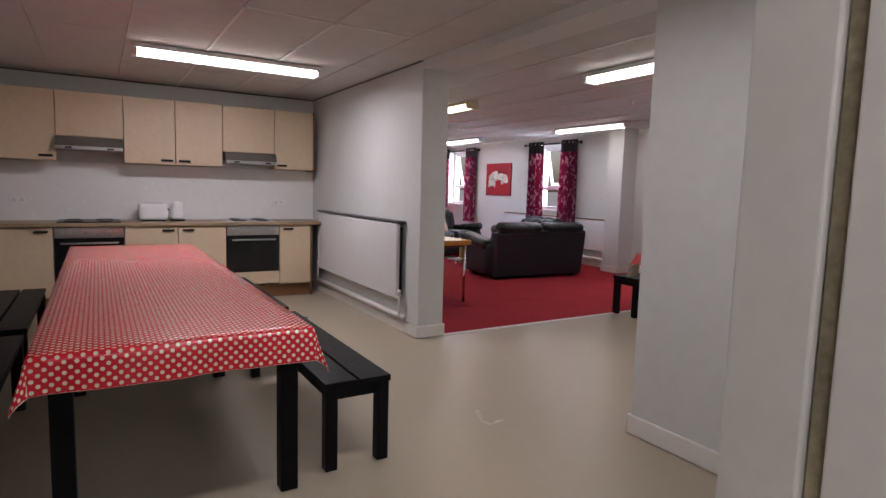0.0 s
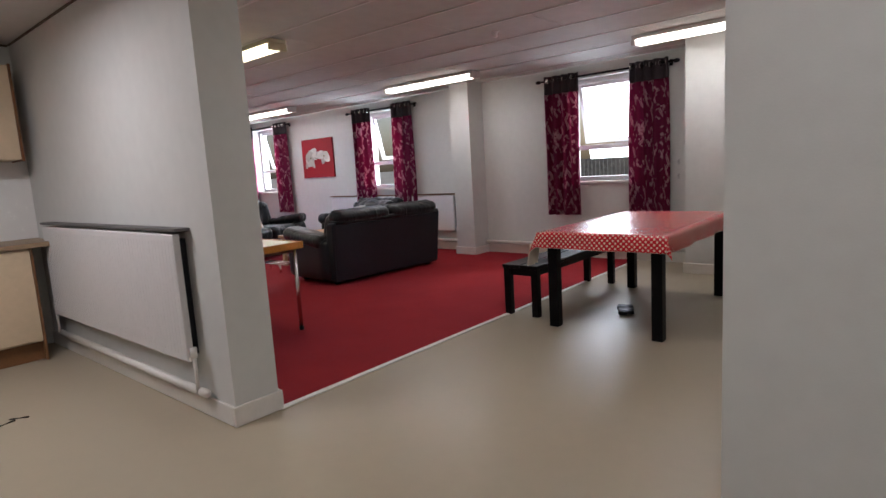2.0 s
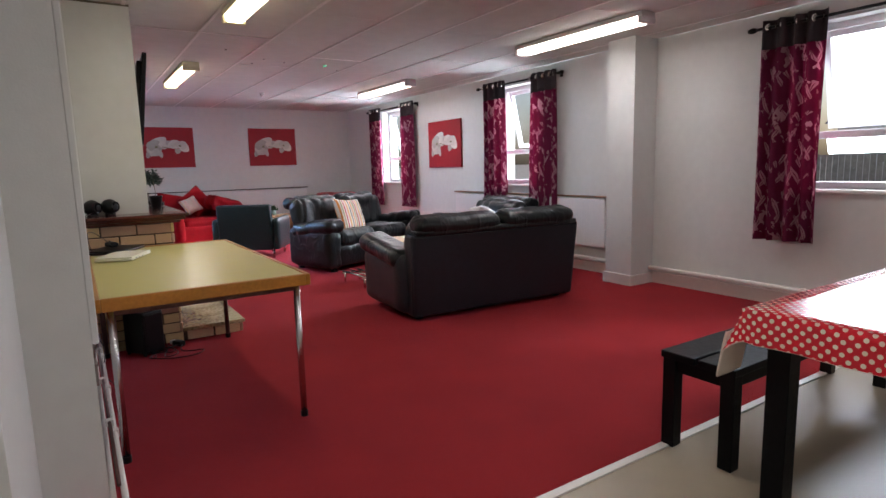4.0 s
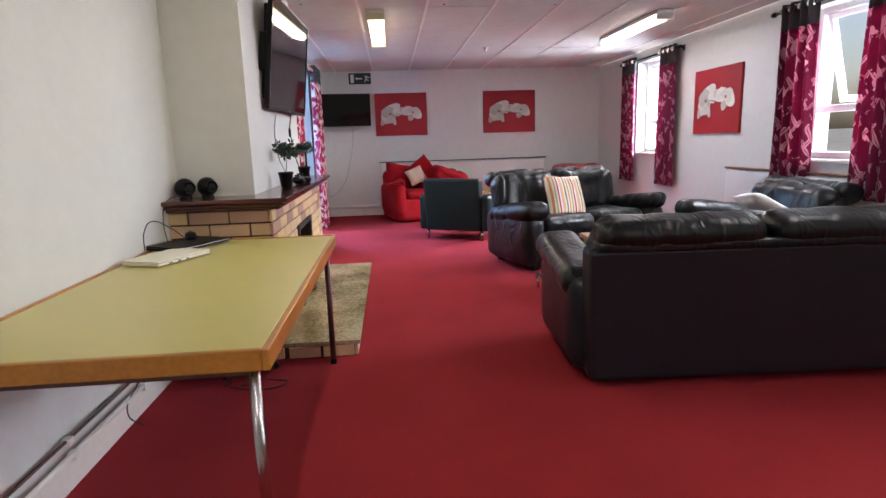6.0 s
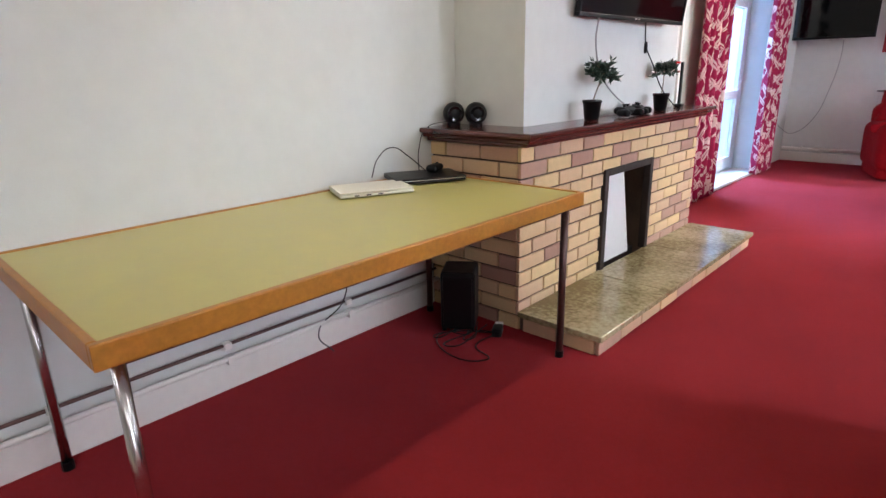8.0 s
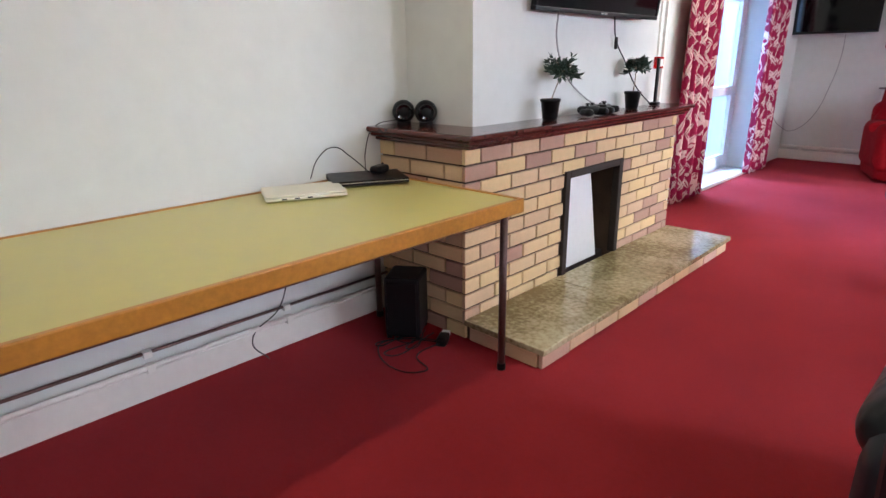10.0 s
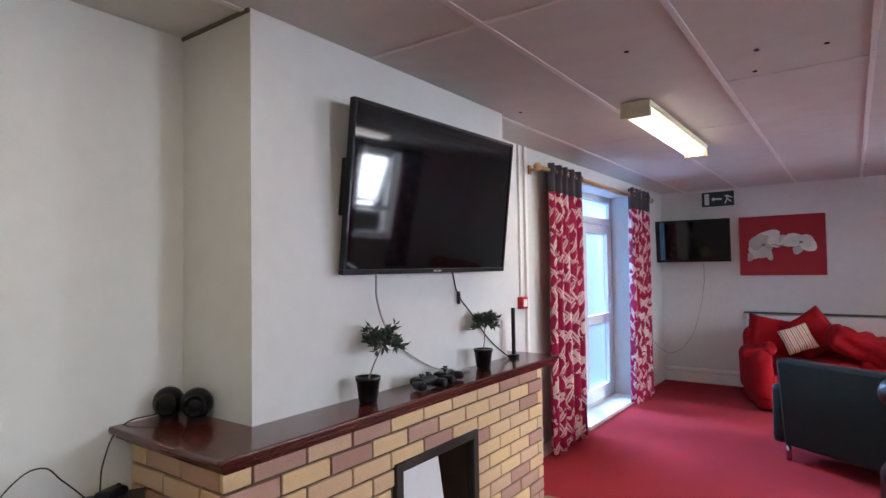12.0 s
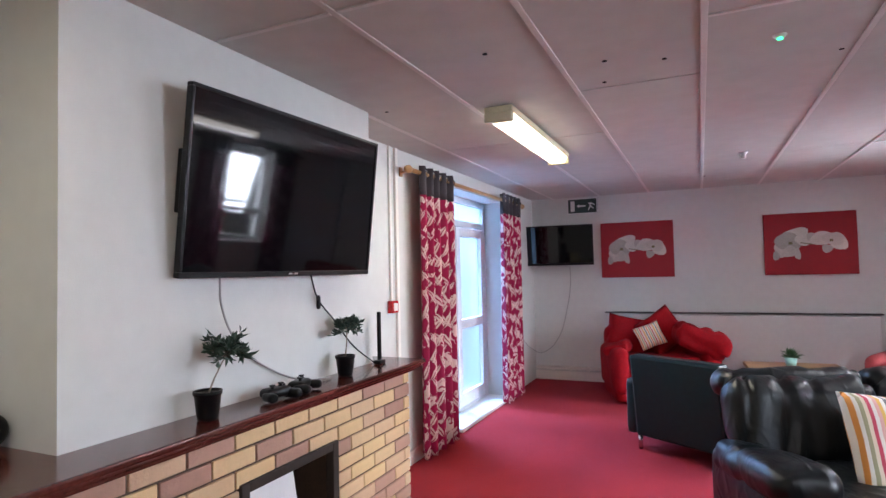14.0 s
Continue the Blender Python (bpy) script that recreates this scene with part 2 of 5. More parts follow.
    nz.inputs["Scale"].default_value, nz.inputs["Detail"].default_value = 5.0, 2
    l.new(mp.outputs[0], nz.inputs["Vector"])
    warp = n.new("ShaderNodeMixRGB")
    warp.inputs[0].default_value = 0.07
    l.new(mp.outputs[0], warp.inputs[1])
    l.new(nz.outputs["Color"], warp.inputs[2])

    def leaves(angle, sx, sy, shift, wide, long):
        """Rows of slim leaf shapes, turned by an angle."""
        q = n.new("ShaderNodeMapping")
        q.inputs["Rotation"].default_value = (0, 0, radians(angle))
        q.inputs["Location"].default_value = (shift, shift * 0.7, 0)
        l.new(warp.outputs[0], q.inputs[0])
        sp = n.new("ShaderNodeSeparateXYZ")
        l.new(q.outputs[0], sp.inputs[0])
        u, v = calc('MULTIPLY', sp.outputs[0], sx), calc('MULTIPLY', sp.outputs[1], sy)
        v = calc('ADD', v, calc('MULTIPLY', calc('FLOOR', u), 0.37))
        fu, fv = calc('SUBTRACT', calc('FRACT', u), 0.5), calc('SUBTRACT', calc('FRACT', v), 0.5)
        edge = calc('SUBTRACT', wide, calc('MULTIPLY', calc('MULTIPLY', fv, fv), wide / (long * long)))
        return calc('MULTIPLY', calc('LESS_THAN', calc('ABSOLUTE', fu), edge), calc('GREATER_THAN', calc('ABSOLUTE', fu), 0.035))

    blooms = n.new("ShaderNodeTexVoronoi")
    blooms.inputs["Scale"].default_value = 4.2
    l.new(warp.outputs[0], blooms.inputs["Vector"])
    ripple = n.new("ShaderNodeTexNoise")
    ripple.inputs["Scale"].default_value = 26
    l.new(warp.outputs[0], ripple.inputs["Vector"])
    petals = calc('LESS_THAN', blooms.outputs["Distance"], calc('ADD', 0.10, calc('MULTIPLY', ripple.outputs["Fac"], 0.40)))
    veins = calc('GREATER_THAN', ripple.outputs["Fac"], 0.42)
    pattern = calc('MAXIMUM', calc('MULTIPLY', petals, veins), calc('MAXIMUM', leaves(32, 13, 5.2, 0.13, 0.24, 0.46), leaves(-38, 11, 4.6, 0.41, 0.20, 0.42)))
    clear = n.new("ShaderNodeTexNoise")
    clear.inputs["Scale"].default_value = 6.5
    l.new(mp.outputs[0], clear.inputs["Vector"])
    mask = calc('MULTIPLY', pattern, calc('GREATER_THAN', clear.outputs["Fac"], cover))
    ground = n.new("ShaderNodeMixRGB")
    ground.inputs[1].default_value, ground.inputs[2].default_value = (*base, 1), (*dark, 1)
    big = n.new("ShaderNodeTexNoise")
    big.inputs["Scale"].default_value = 0.8
    l.new(mp.outputs[0], big.inputs["Vector"])
    l.new(big.outputs["Fac"], ground.inputs[0])
    mix = n.new("ShaderNodeMixRGB")
    mix.inputs[2].default_value = (*pale, 1)
    l.new(mask, mix.inputs[0])
    l.new(ground.outputs[0], mix.inputs[1])
    l.new(mix.outputs[0], p.inputs["Base Color"])
    tr = n.new("ShaderNodeBsdfTranslucent")
    l.new(mix.outputs[0], tr.inputs[0])
    ms = n.new("ShaderNodeMixShader")
    ms.inputs[0].default_value = through_light
    l.new(p.outputs[0], ms.inputs[1])
    l.new(tr.outputs[0], ms.inputs[2])
    l.new(ms.outputs[0], out.inputs[0])
    return m


FLORAL = floral_material("crimson_floral_cloth", (0.40, 0.010, 0.070), (0.28, 0.008, 0.05), (0.78, 0.58, 0.53), 0.35, 0.43)
FLORAL_WIN = floral_material("plum_floral_cloth", (0.25, 0.022, 0.085), (0.15, 0.014, 0.05), (0.52, 0.28, 0.33), 0.55, 0.50)


def stripe_material(name, cols, scale):
    m = bpy.data.materials.new(name)
    m.use_nodes = True
    n, l = m.node_tree.nodes, m.node_tree.links
    p = n["Principled BSDF"]
    p.inputs["Roughness"].default_value = 0.85
    uv = n.new("ShaderNodeUVMap")
    sep = n.new("ShaderNodeSeparateXYZ")
    l.new(uv.outputs[0], sep.inputs[0])
    mul = n.new("ShaderNodeMath")
    mul.operation = 'MULTIPLY'
    mul.inputs[1].default_value = scale
    l.new(sep.outputs[0], mul.inputs[0])
    fr = n.new("ShaderNodeMath")
    fr.operation = 'FRACT'
    l.new(mul.outputs[0], fr.inputs[0])
    r = n.new("ShaderNodeValToRGB")
    r.color_ramp.interpolation = 'CONSTANT'
    e = r.color_ramp.elements
    e[0].color = (*cols[0], 1)
    e[1].position, e[1].color = 1 / len(cols), (*cols[1], 1)
    for i in range(2, len(cols)):
        e.new(i / len(cols)).color = (*cols[i], 1)
    l.new(fr.outputs[0], r.inputs[0])
    l.new(r.outputs[0], p.inputs["Base Color"])
    return m


STRIPES = stripe_material("striped_cotton", [(0.78, 0.74, 0.68), (0.72, 0.30, 0.07), (0.78, 0.74, 0.68), (0.36, 0.34, 0.20), (0.76, 0.66, 0.52), (0.52, 0.06, 0.10),
                                             (0.78, 0.74, 0.68), (0.70, 0.40, 0.36), (0.74, 0.46, 0.12), (0.78, 0.74, 0.68), (0.16, 0.14, 0.15)], 2.4)



# ---- building helpers ----
def finish(name, bm, mat, smooth=False):
    bmesh.ops.recalc_face_normals(bm, faces=bm.faces)
    me = bpy.data.meshes.new(name)
    bm.to_mesh(me)
    bm.free()
    if smooth:
        me.polygons.foreach_set("use_smooth", [True] * len(me.polygons))
    if mat:
        me.materials.append(mat)
    return me


def solid(name, bm, mat, label="", category="", kind="", group="", smooth=False):
    """One mesh object that is a thing by itself, in world coordinates."""
    return tagged(new(name, finish(name, bm, mat, smooth)), label, category, group, kind)


def thing(name, label, category, x=0, y=0, z=0, rz=0, group="", kind=""):
    o = new(name)
    o.empty_display_size = 0.1
    o.matrix_basis = pose(x, y, z, 0, 0, rz)
    return tagged(o, label, category, group, kind)


def part(name, bm, mat, parent, label="", smooth=False):
    o = new(name, finish(name, bm, mat, smooth))
    o.parent = parent
    return tagged(o, label)


def box(bm, x0, y0, z0, x1, y1, z1, bev=0.0):
    """A box between two corners, with bevelled edges."""
    m = Matrix.Translation(((x0 + x1) / 2, (y0 + y1) / 2, (z0 + z1) / 2)) @ Matrix.Diagonal((abs(x1 - x0), abs(y1 - y0), abs(z1 - z0), 1))
    r = bmesh.ops.create_cube(bm, size=1, matrix=m)
    if bev:
        es = {e for v in r["verts"] for e in v.link_edges}
        bmesh.ops.bevel(bm, geom=list(es), offset=bev, segments=2, profile=0.5, affect='EDGES')
    return bm


def B(x0, y0, z0, x1, y1, z1, bev=0.0):
    return box(bmesh.new(), x0, y0, z0, x1, y1, z1, bev)


def soft_box(bm, cx, cy, cz, sx, sy, sz, r, m=None, cuts=7, wrinkle=0.0, freq=6.0, puff=0.0, seed=0.0):
    """A cushion-like box: round edges, a bulge and folds."""
    t = bmesh.new()
    bmesh.ops.create_cube(t, size=2)
    bmesh.ops.subdivide_edges(t, edges=t.edges, cuts=cuts, use_grid_fill=True)
    h = Vector((sx / 2, sy / 2, sz / 2))
    r = min(r, h.x, h.y, h.z)
    for v in t.verts:
        q = Vector(math.copysign(abs(c) ** 0.8, c) for c in v.co)
        p = Vector((q.x * h.x, q.y * h.y, q.z * h.z))
        inner = Vector((max(-(h.x - r), min(h.x - r, p.x)), max(-(h.y - r), min(h.y - r, p.y)), max(-(h.z - r), min(h.z - r, p.z))))
        d = p - inner
        if d.length > 1e-6:
            p = inner + d.normalized() * r
        if puff:
            p *= 1 + puff * (1 - q.x * q.x) * (1 - q.z * q.z) if abs(q.y) > 0.99 else 1.0
        nrm = d.normalized() if d.length > 1e-6 else Vector((0, 0, 1))
        if wrinkle:
            freq_x = freq * 0.55
            w = 0.6 * noise.noise(Vector((p.x * freq_x + seed, p.y * freq_x * 0.6, p.z * freq_x * 0.6 + seed)))
            c = abs(noise.noise(Vector((p.x * freq_x * 1.2 + p.z * 2, p.y * freq_x * 0.8, p.z * freq_x * 0.4 - seed))))
            p += nrm * wrinkle * (w - 0.8 * math.exp(-(c / 0.13) ** 2))
        v.co = p
    t.transform(Matrix.Translation((cx, cy, cz)) @ (m or Matrix()))
    tmp = bpy.data.meshes.new("tmp")
    t.to_mesh(tmp)
    t.free()
    bm.from_mesh(tmp)
    bpy.data.meshes.remove(tmp)
    return bm


def SB(*a, **k):
    return soft_box(bmesh.new(), *a, **k)


def rod(bm, a, b, r, seg=10, r2=None):
    a, b = Vector(a), Vector(b)
    d = b - a
    m = Matrix.Translation((a + b) / 2) @ d.to_track_quat('Z', 'Y').to_matrix().to_4x4()
    bmesh.ops.create_cone(bm, cap_ends=True, segments=seg, radius1=r, radius2=r if r2 is None else r2, depth=d.length, matrix=m)
    return bm


def lathe(bm, profile, seg=20, m=None):
    """A turned shape from (radius, height) pairs."""
    rings = []
    for rad, z in profile:
        rings.append([bm.verts.new((m or Matrix()) @ Vector((rad * math.cos(2 * math.pi * i / seg), rad * math.sin(2 * math.pi * i / seg), z))) for i in range(seg)])
    for q, w in zip(rings, rings[1:]):
        for i in range(seg):
            bm.faces.new((q[i], q[(i + 1) % seg], w[(i + 1) % seg], w[i]))
    bm.faces.new(rings[0][::-1])
    bm.faces.new(rings[-1])
    return bm


def cable(name, points, r, mat, label, category="cable", parent=None):
    c = bpy.data.curves.new(name, 'CURVE')
    c.dimensions, c.bevel_depth, c.bevel_resolution, c.resolution_u = '3D', r, 2, 8
    s = c.splines.new('BEZIER')
    s.bezier_points.add(len(points) - 1)
    for q, co in zip(s.bezier_points, points):
        q.co = co
        q.handle_left_type = q.handle_right_type = 'AUTO'
    c.materials.append(mat)
    o = new(name, c)
    if parent:
        o.parent = parent
        return tagged(o, label)
    return tagged(o, label, category)


def writing(name, text, size, m, mat, parent=None, label=""):
    c = bpy.data.curves.new(name, 'FONT')
    c.body, c.size, c.extrude, c.align_x, c.align_y = text, size, 0.001, 'CENTER', 'CENTER'
    c.materials.append(mat)
    o = new(name, c)
    if parent:
        o.parent = parent
    o.matrix_basis = m
    return tagged(o, label)


# ---- structure ----
X0, XW, YF = 0.18, 5.2, 9.93
STRUCT = dict(kind="structure")


def wall_x(bm, x0, x1, y0, y1, holes, top=CEIL):
    """A wall along y, between x0 and x1, with holes (ya, yb, za, zb)."""
    at = y0
    for ya, yb, za, zb in sorted(holes):
        box(bm, x0, at, 0, x1, ya, top)
        if za > 0.01:
            box(bm, x0, ya, 0, x1, yb, za)
        if zb < top - 0.01:
            box(bm, x0, ya, zb, x1, yb, top)
        at = yb
    box(bm, x0, at, 0, x1, y1, top)
    return bm


# floors
solid("floor_carpet", B(-0.26, 0.0, -0.12, 5.5, 10.2, 0.0), CARPET, "dark red short-pile carpet", "carpet", "structure")
solid("floor_vinyl", B(-5.2, -6.2, -0.12, 5.5, 0.0, -0.002), LINO, "beige glossy vinyl floor with scuffs", "floor", "structure")
solid("floor_kitchen", B(-5.2, 0.0, -0.12, -0.26, 3.2, -0.002), LINO, "beige glossy vinyl kitchen floor", "floor", "structure")
solid("trim_threshold", B(0.0, -0.02, -0.002, 5.2, 0.02, 0.006, 0.002), GLOSS, "pale strip between carpet and vinyl", "trim", "structure")

# walls
solid("wall_east", wall_x(bmesh.new(), XW, XW + 0.32, -6.2, YF + 0.3, [(-0.04, 0.90, 1.0, 2.3), (3.92, 4.86, 1.0, 2.3), (7.40, 8.34, 1.0, 2.3)]), WALL,
      "cream painted wall with three windows", "wall", "structure")
solid("wall_north", B(-0.3, YF, 0, XW, YF + 0.3, CEIL), WALL, "pale painted end wall", "wall", "structure")
bm = B(-0.26, 0.0, 0, 0.0, 3.3, CEIL)
box(bm, 0.0, 0.62, 0, X0, 3.3, CEIL)
solid("wall_partition", bm, WALL, "cream painted partition wall between kitchen and lounge", "wall", "structure")
solid("wall_west", wall_x(bmesh.new(), -0.12, 0.3, 5.10, YF, [(7.15, 8.62, 0.0, 2.3)]), WALL, "cream wall with a glazed door", "wall", "structure")
solid("wall_chimney", B(X0 - 0.3, 3.3, 0.93, 0.64, 5.10, CEIL), WALL, "cream painted chimney breast above the fireplace", "wall", "structure")
solid("wall_near", B(-0.14, -6.2, 0, 0.19, -2.325, CEIL), WALL, "grey-cream painted wall with a fire extinguisher", "wall", "structure")
solid("wall_kitchen_back", B(-5.2, 2.95, 0, -0.26, 3.2, CEIL), WALL, "white painted kitchen wall", "wall", "structure")
solid("wall_kitchen_west", B(-5.2, -3.99, 0, -5.0, 2.95, CEIL), WALL, "cream painted kitchen wall", "wall", "structure")
bm = B(-5.2, -4.12, 0, -3.02, -3.99, CEIL)
box(bm, -1.9, -4.12, 0, -0.14, -3.99, CEIL)
box(bm, -3.02, -4.12, 2.08, -1.9, -3.99, CEIL)
solid("wall_doorway", bm, WALL, "cream wall with the kitchen doorway", "wall", "structure")
solid("wall_corridor", B(-5.2, -6.2, 0, -0.14, -6.0, CEIL), WALL, "plain cream corridor wall", "wall", "structure")
solid("wall_corridor_west", B(-5.2, -6.0, 0, -5.0, -4.12, CEIL), WALL, "plain cream corridor end wall", "wall", "structure")
solid("wall_dining_south", B(0.19, -4.2, 0, XW, -4.0, CEIL), WALL, "plain cream wall", "wall", "structure")
solid("wall_dining_box", B(4.60, -4.0, 0, XW, -0.76, CEIL), WALL, "cream boxed-out wall corner", "wall", "structure")
solid("wall_pilaster", B(4.86, 2.27, 0, XW, 2.60, CEIL), WALL, "cream square pilaster on the window wall", "pilaster", "structure")
solid("beam", B(-0.26, -2.325, 2.385, 0.0, 0.0, CEIL), WALL, "shallow cream painted beam over the opening", "beam", "structure")
solid("wall_panel", B(X0, 0.70, 0.70, X0 + 0.022, 3.30, CEIL, 0.004), WALL, "smooth white board covering the upper wall", "panel", "structure")

# ceiling: boards 0.61 wide with cover strips, cut by staggered cross joints
bm = B(-0.12, -6.2, CEIL + 0.012, XW, YF, CEIL + 0.2)
box(bm, -5.2, -6.2, CEIL + 0.012, -0.12, 3.2, CEIL + 0.2)
rnd = random.Random(4)


def boards(bm, edges, ya, yb, joints):
    """Boards between neighbouring edges; joints: where one cross joint of each column lies."""
    for x, xe, at in zip(edges, edges[1:], joints):
        y = at
        while y > ya:
            y -= 2.4
        while y < yb:
            a, b = max(y, ya), min(y + 2.4, yb)
            if b - a > 0.02:
                dz = rnd.uniform(-0.0015, 0.0015)
                box(bm, x + 0.003, a + 0.003, CEIL + dz, xe - 0.003, b - 0.003, CEIL + 0.012)
            y += 2.4


LOUNGE_X = [-0.02] + [0.605 + 0.62 * k for k in range(8)] + [XW]
KITCHEN_X = [-5.0] + [-4.885 + 0.6 * k for k in range(8)] + [-0.26]
boards(bm, LOUNGE_X, -4.0, YF, (6.3, 3.92, 3.92, 5.3, 4.59, 7.75, 4.2, 5.4, 4.2))
boards(bm, KITCHEN_X, -3.99, 2.95, (0.6, -0.6, 0.6, -0.6, 0.6, -0.6, -0.6, -0.6, 0.6))
box(bm, -0.26, -3.99, CEIL, -0.02, -2.325, CEIL + 0.012)
solid("ceiling", bm, CEILM, "white boarded ceiling with narrow cover strips", "ceiling", "structure")
bm = bmesh.new()
for x in LOUNGE_X[1:-1]:
    box(bm, x - 0.014, -3.9, CEIL - 0.006, x + 0.014, YF, CEIL - 0.0005, 0.003)
for x in KITCHEN_X[6:8]:
    box(bm, x - 0.012, -0.58, CEIL - 0.008, x + 0.012, 2.94, CEIL - 0.0005, 0.003)
for xa, xb, y in ((0.66, 1.21, 3.92), (1.24, 1.83, 3.92), (2.48, 3.07, 4.59), (3.72, 4.31, 7.75), (-1.87, -1.3, -0.6), (-1.27, -0.7, -0.6)):
    box(bm, xa, y - 0.011, CEIL - 0.007, xb, y + 0.011, CEIL - 0.0005, 0.002)
solid("ceiling_strips", bm, STRIP, "narrow white cover strips on the ceiling joints", "trim", "structure")


GAP = surf("dusty_ceiling_gap", (0.16, 0.13, 0.10), 0.9, var=0.4, scale=9)
solid("trim_ceiling_edge", B(-4.99, 2.938, CEIL - 0.016, -0.27, 2.95, CEIL - 0.001), GAP, "dusty gap where the kitchen wall meets the ceiling", "trim", "structure")
solid("trim_ceiling_edge", B(-0.272, 0.01, CEIL - 0.012, -0.26, 2.93, CEIL - 0.001), GAP, "dusty gap where the partition meets the ceiling", "trim", "structure")
solid("trim_ceiling_edge", B(X0 + 0.023, 3.29, CEIL - 0.014, 0.64, 3.30, CEIL - 0.001), GAP, "dusty gap above the chimney breast", "trim", "structure")


def skirting(name, x0, y0, x1, y1, h=0.11):
    bm = B(x0, y0, 0, x1, y1, h, 0.006)
    solid(name, bm, GLOSS, "white gloss skirting board", "skirting", "structure")


skirting("baseboard_partition", -0.278, 0.0, -0.26, 2.94)
skirting("baseboard_partition_end", -0.278, -0.018, 0.018, 0.0)
skirting("baseboard_partition_side", 0.0, 0.0, 0.018, 0.62)
skirting("baseboard_lounge", X0, 0.64, X0 + 0.02, 3.10, 0.125)
skirting("baseboard_near", -0.158, -3.97, -0.14, -2.325)
skirting("baseboard_near_end", -0.158, -2.325, 0.208, -2.307)
skirting("baseboard_north", 0.3, YF - 0.02, XW - 0.03, YF, 0.12)
skirting("baseboard_pilaster", 4.84, 2.252, XW, 2.27)
skirting("baseboard_pilaster_front", 4.84, 2.27, 4.86, 2.62)
skirting("baseboard_east", XW - 0.02, -0.74, XW, 2.25, 0.12)
skirting("baseboard_east_far", XW - 0.02, 2.62, XW, YF - 0.02, 0.12)
skirting("baseboard_dining_box", 4.58, -3.9, 4.60, -0.74)
skirting("baseboard_dining_box_end", 4.58, -0.76, XW - 0.02, -0.74)
skirting("baseboard_west", 0.3, 5.32, 0.32, 7.13)

# ---- windows ----


def window(y0, y1, n):
    w = thing("window_%d" % n, "white plastic window with an opened upper casement", "window", XW, (y0 + y1) / 2, 1.0, 0, "", "structure")
    h, hw = 1.3, (y1 - y0) / 2
    bm = bmesh.new()
    for a, b, c, d in ((-hw, -hw + 0.055, 0, h), (hw - 0.055, hw, 0, h), (-hw + 0.055, hw - 0.055, 0, 0.055), (-hw + 0.055, hw - 0.055, h - 0.055, h), (-hw + 0.055, hw - 0.055, 0.40, 0.46)):
        box(bm, 0.14, a, c, 0.21, b, d, 0.006)
    part("window_frame", bm, UPVC, w)
    part("window_sill", B(-0.035, -hw - 0.03, -0.03, 0.14, hw + 0.03, 0.0, 0.006), GLOSS, w)
    pn = part("pane", B(0.172, -hw + 0.05, 0.05, 0.178, hw - 0.05, 0.405), GLASSM, w)
    pn.visible_shadow = False
    sash = part("casement", B(0, 0, 0, 0.01, 0.01, 0.01), UPVC, w, "casement swung outward on its top edge")
    me = sash.data
    bm = bmesh.new()
    sw, sh = hw - 0.06, 0.78
    for a, b, c, d in ((-sw, -sw + 0.05, -sh, 0), (sw - 0.05, sw, -sh, 0), (-sw + 0.05, sw - 0.05, -sh, -sh + 0.05), (-sw + 0.05, sw - 0.05, -0.05, 0)):
        box(bm, 0, a, c, 0.045, b, d, 0.005)
    bm.to_mesh(me)
    bm.free()
    me.materials[0] = UPVC
    sash.matrix_basis = pose(0.17, 0, 1.245, 0, -14, 0)
    g = part("casement_pane", B(0.018, -sw + 0.045, -sh + 0.045, 0.024, sw - 0.045, -0.045), GLASSM, sash)
    g.visible_shadow = False


window(-0.04, 0.90, 1)
window(3.92, 4.86, 2)
window(7.40, 8.34, 3)

# glazed door in the west wall
door = thing("door_1", "white plastic glazed door with frosted panes and a fanlight", "door", 0.0, 7.15, 0.0, 0, "", "structure")
bm = bmesh.new()
for a, b, c, d in ((0.0, 0.07, 0, 2.3), (1.40, 1.47, 0, 2.3), (0.07, 1.40, 2.23, 2.3), (0.07, 1.40, 1.98, 2.05), (0.07, 1.40, 0.0, 0.05), (0.50, 0.56, 0.05, 1.98)):
    box(bm, 0.0, a, c, 0.075, b, d, 0.006)
part("door_frame", bm, UPVC, door)
bm = bmesh.new()
for a, b, c, d in ((0.57, 0.67, 0.06, 1.97), (1.29, 1.39, 0.06, 1.97), (0.67, 1.29, 0.06, 0.20), (0.67, 1.29, 1.87, 1.97), (0.67, 1.29, 0.88, 0.98)):
    box(bm, 0.01, a, c, 0.085, b, d, 0.006)
part("door_leaf", bm, UPVC, door)
for a, b, c, d in ((0.67, 1.29, 0.20, 0.88), (0.67, 1.29, 0.98, 1.87), (0.07, 0.50, 0.05, 1.98), (0.07, 1.40, 2.05, 2.23)):
    pn = part("pane", B(0.035, a, c, 0.043, b, d), FROST, door, "frosted glass")
    pn.visible_shadow = False
bm = B(0.085, 1.325, 0.98, 0.095, 1.355, 1.16, 0.003)
rod(bm, (0.09, 1.34, 1.08), (0.13, 1.34, 1.08), 0.008)
rod(bm, (0.125, 1.345, 1.08), (0.125, 1.24, 1.08), 0.009)
part("door_handle", bm, UPVC, door)
part("door_sill", B(0.075, -0.02, 0, 0.36, 1.49, 0.035, 0.006), GLOSS, door)

# kitchen doorway: lining, stop and the opened door leaf
dw = thing("door_2", "cream painted door frame with the door opened back", "door", -1.96, -4.12, 0, 0, "", "structure")
part("door_lining", B(0.0, 0.042, 0, 0.06, 0.15, 2.08, 0.004), GLOSS, dw)
part("door_stop", B(0.012, 0.020, 0, 0.06, 0.040, 2.08, 0.003), surf("worn_cream_paint", (0.42, 0.36, 0.24), 0.5, var=0.4, scale=14), dw, "worn cream strip with chipped edge")
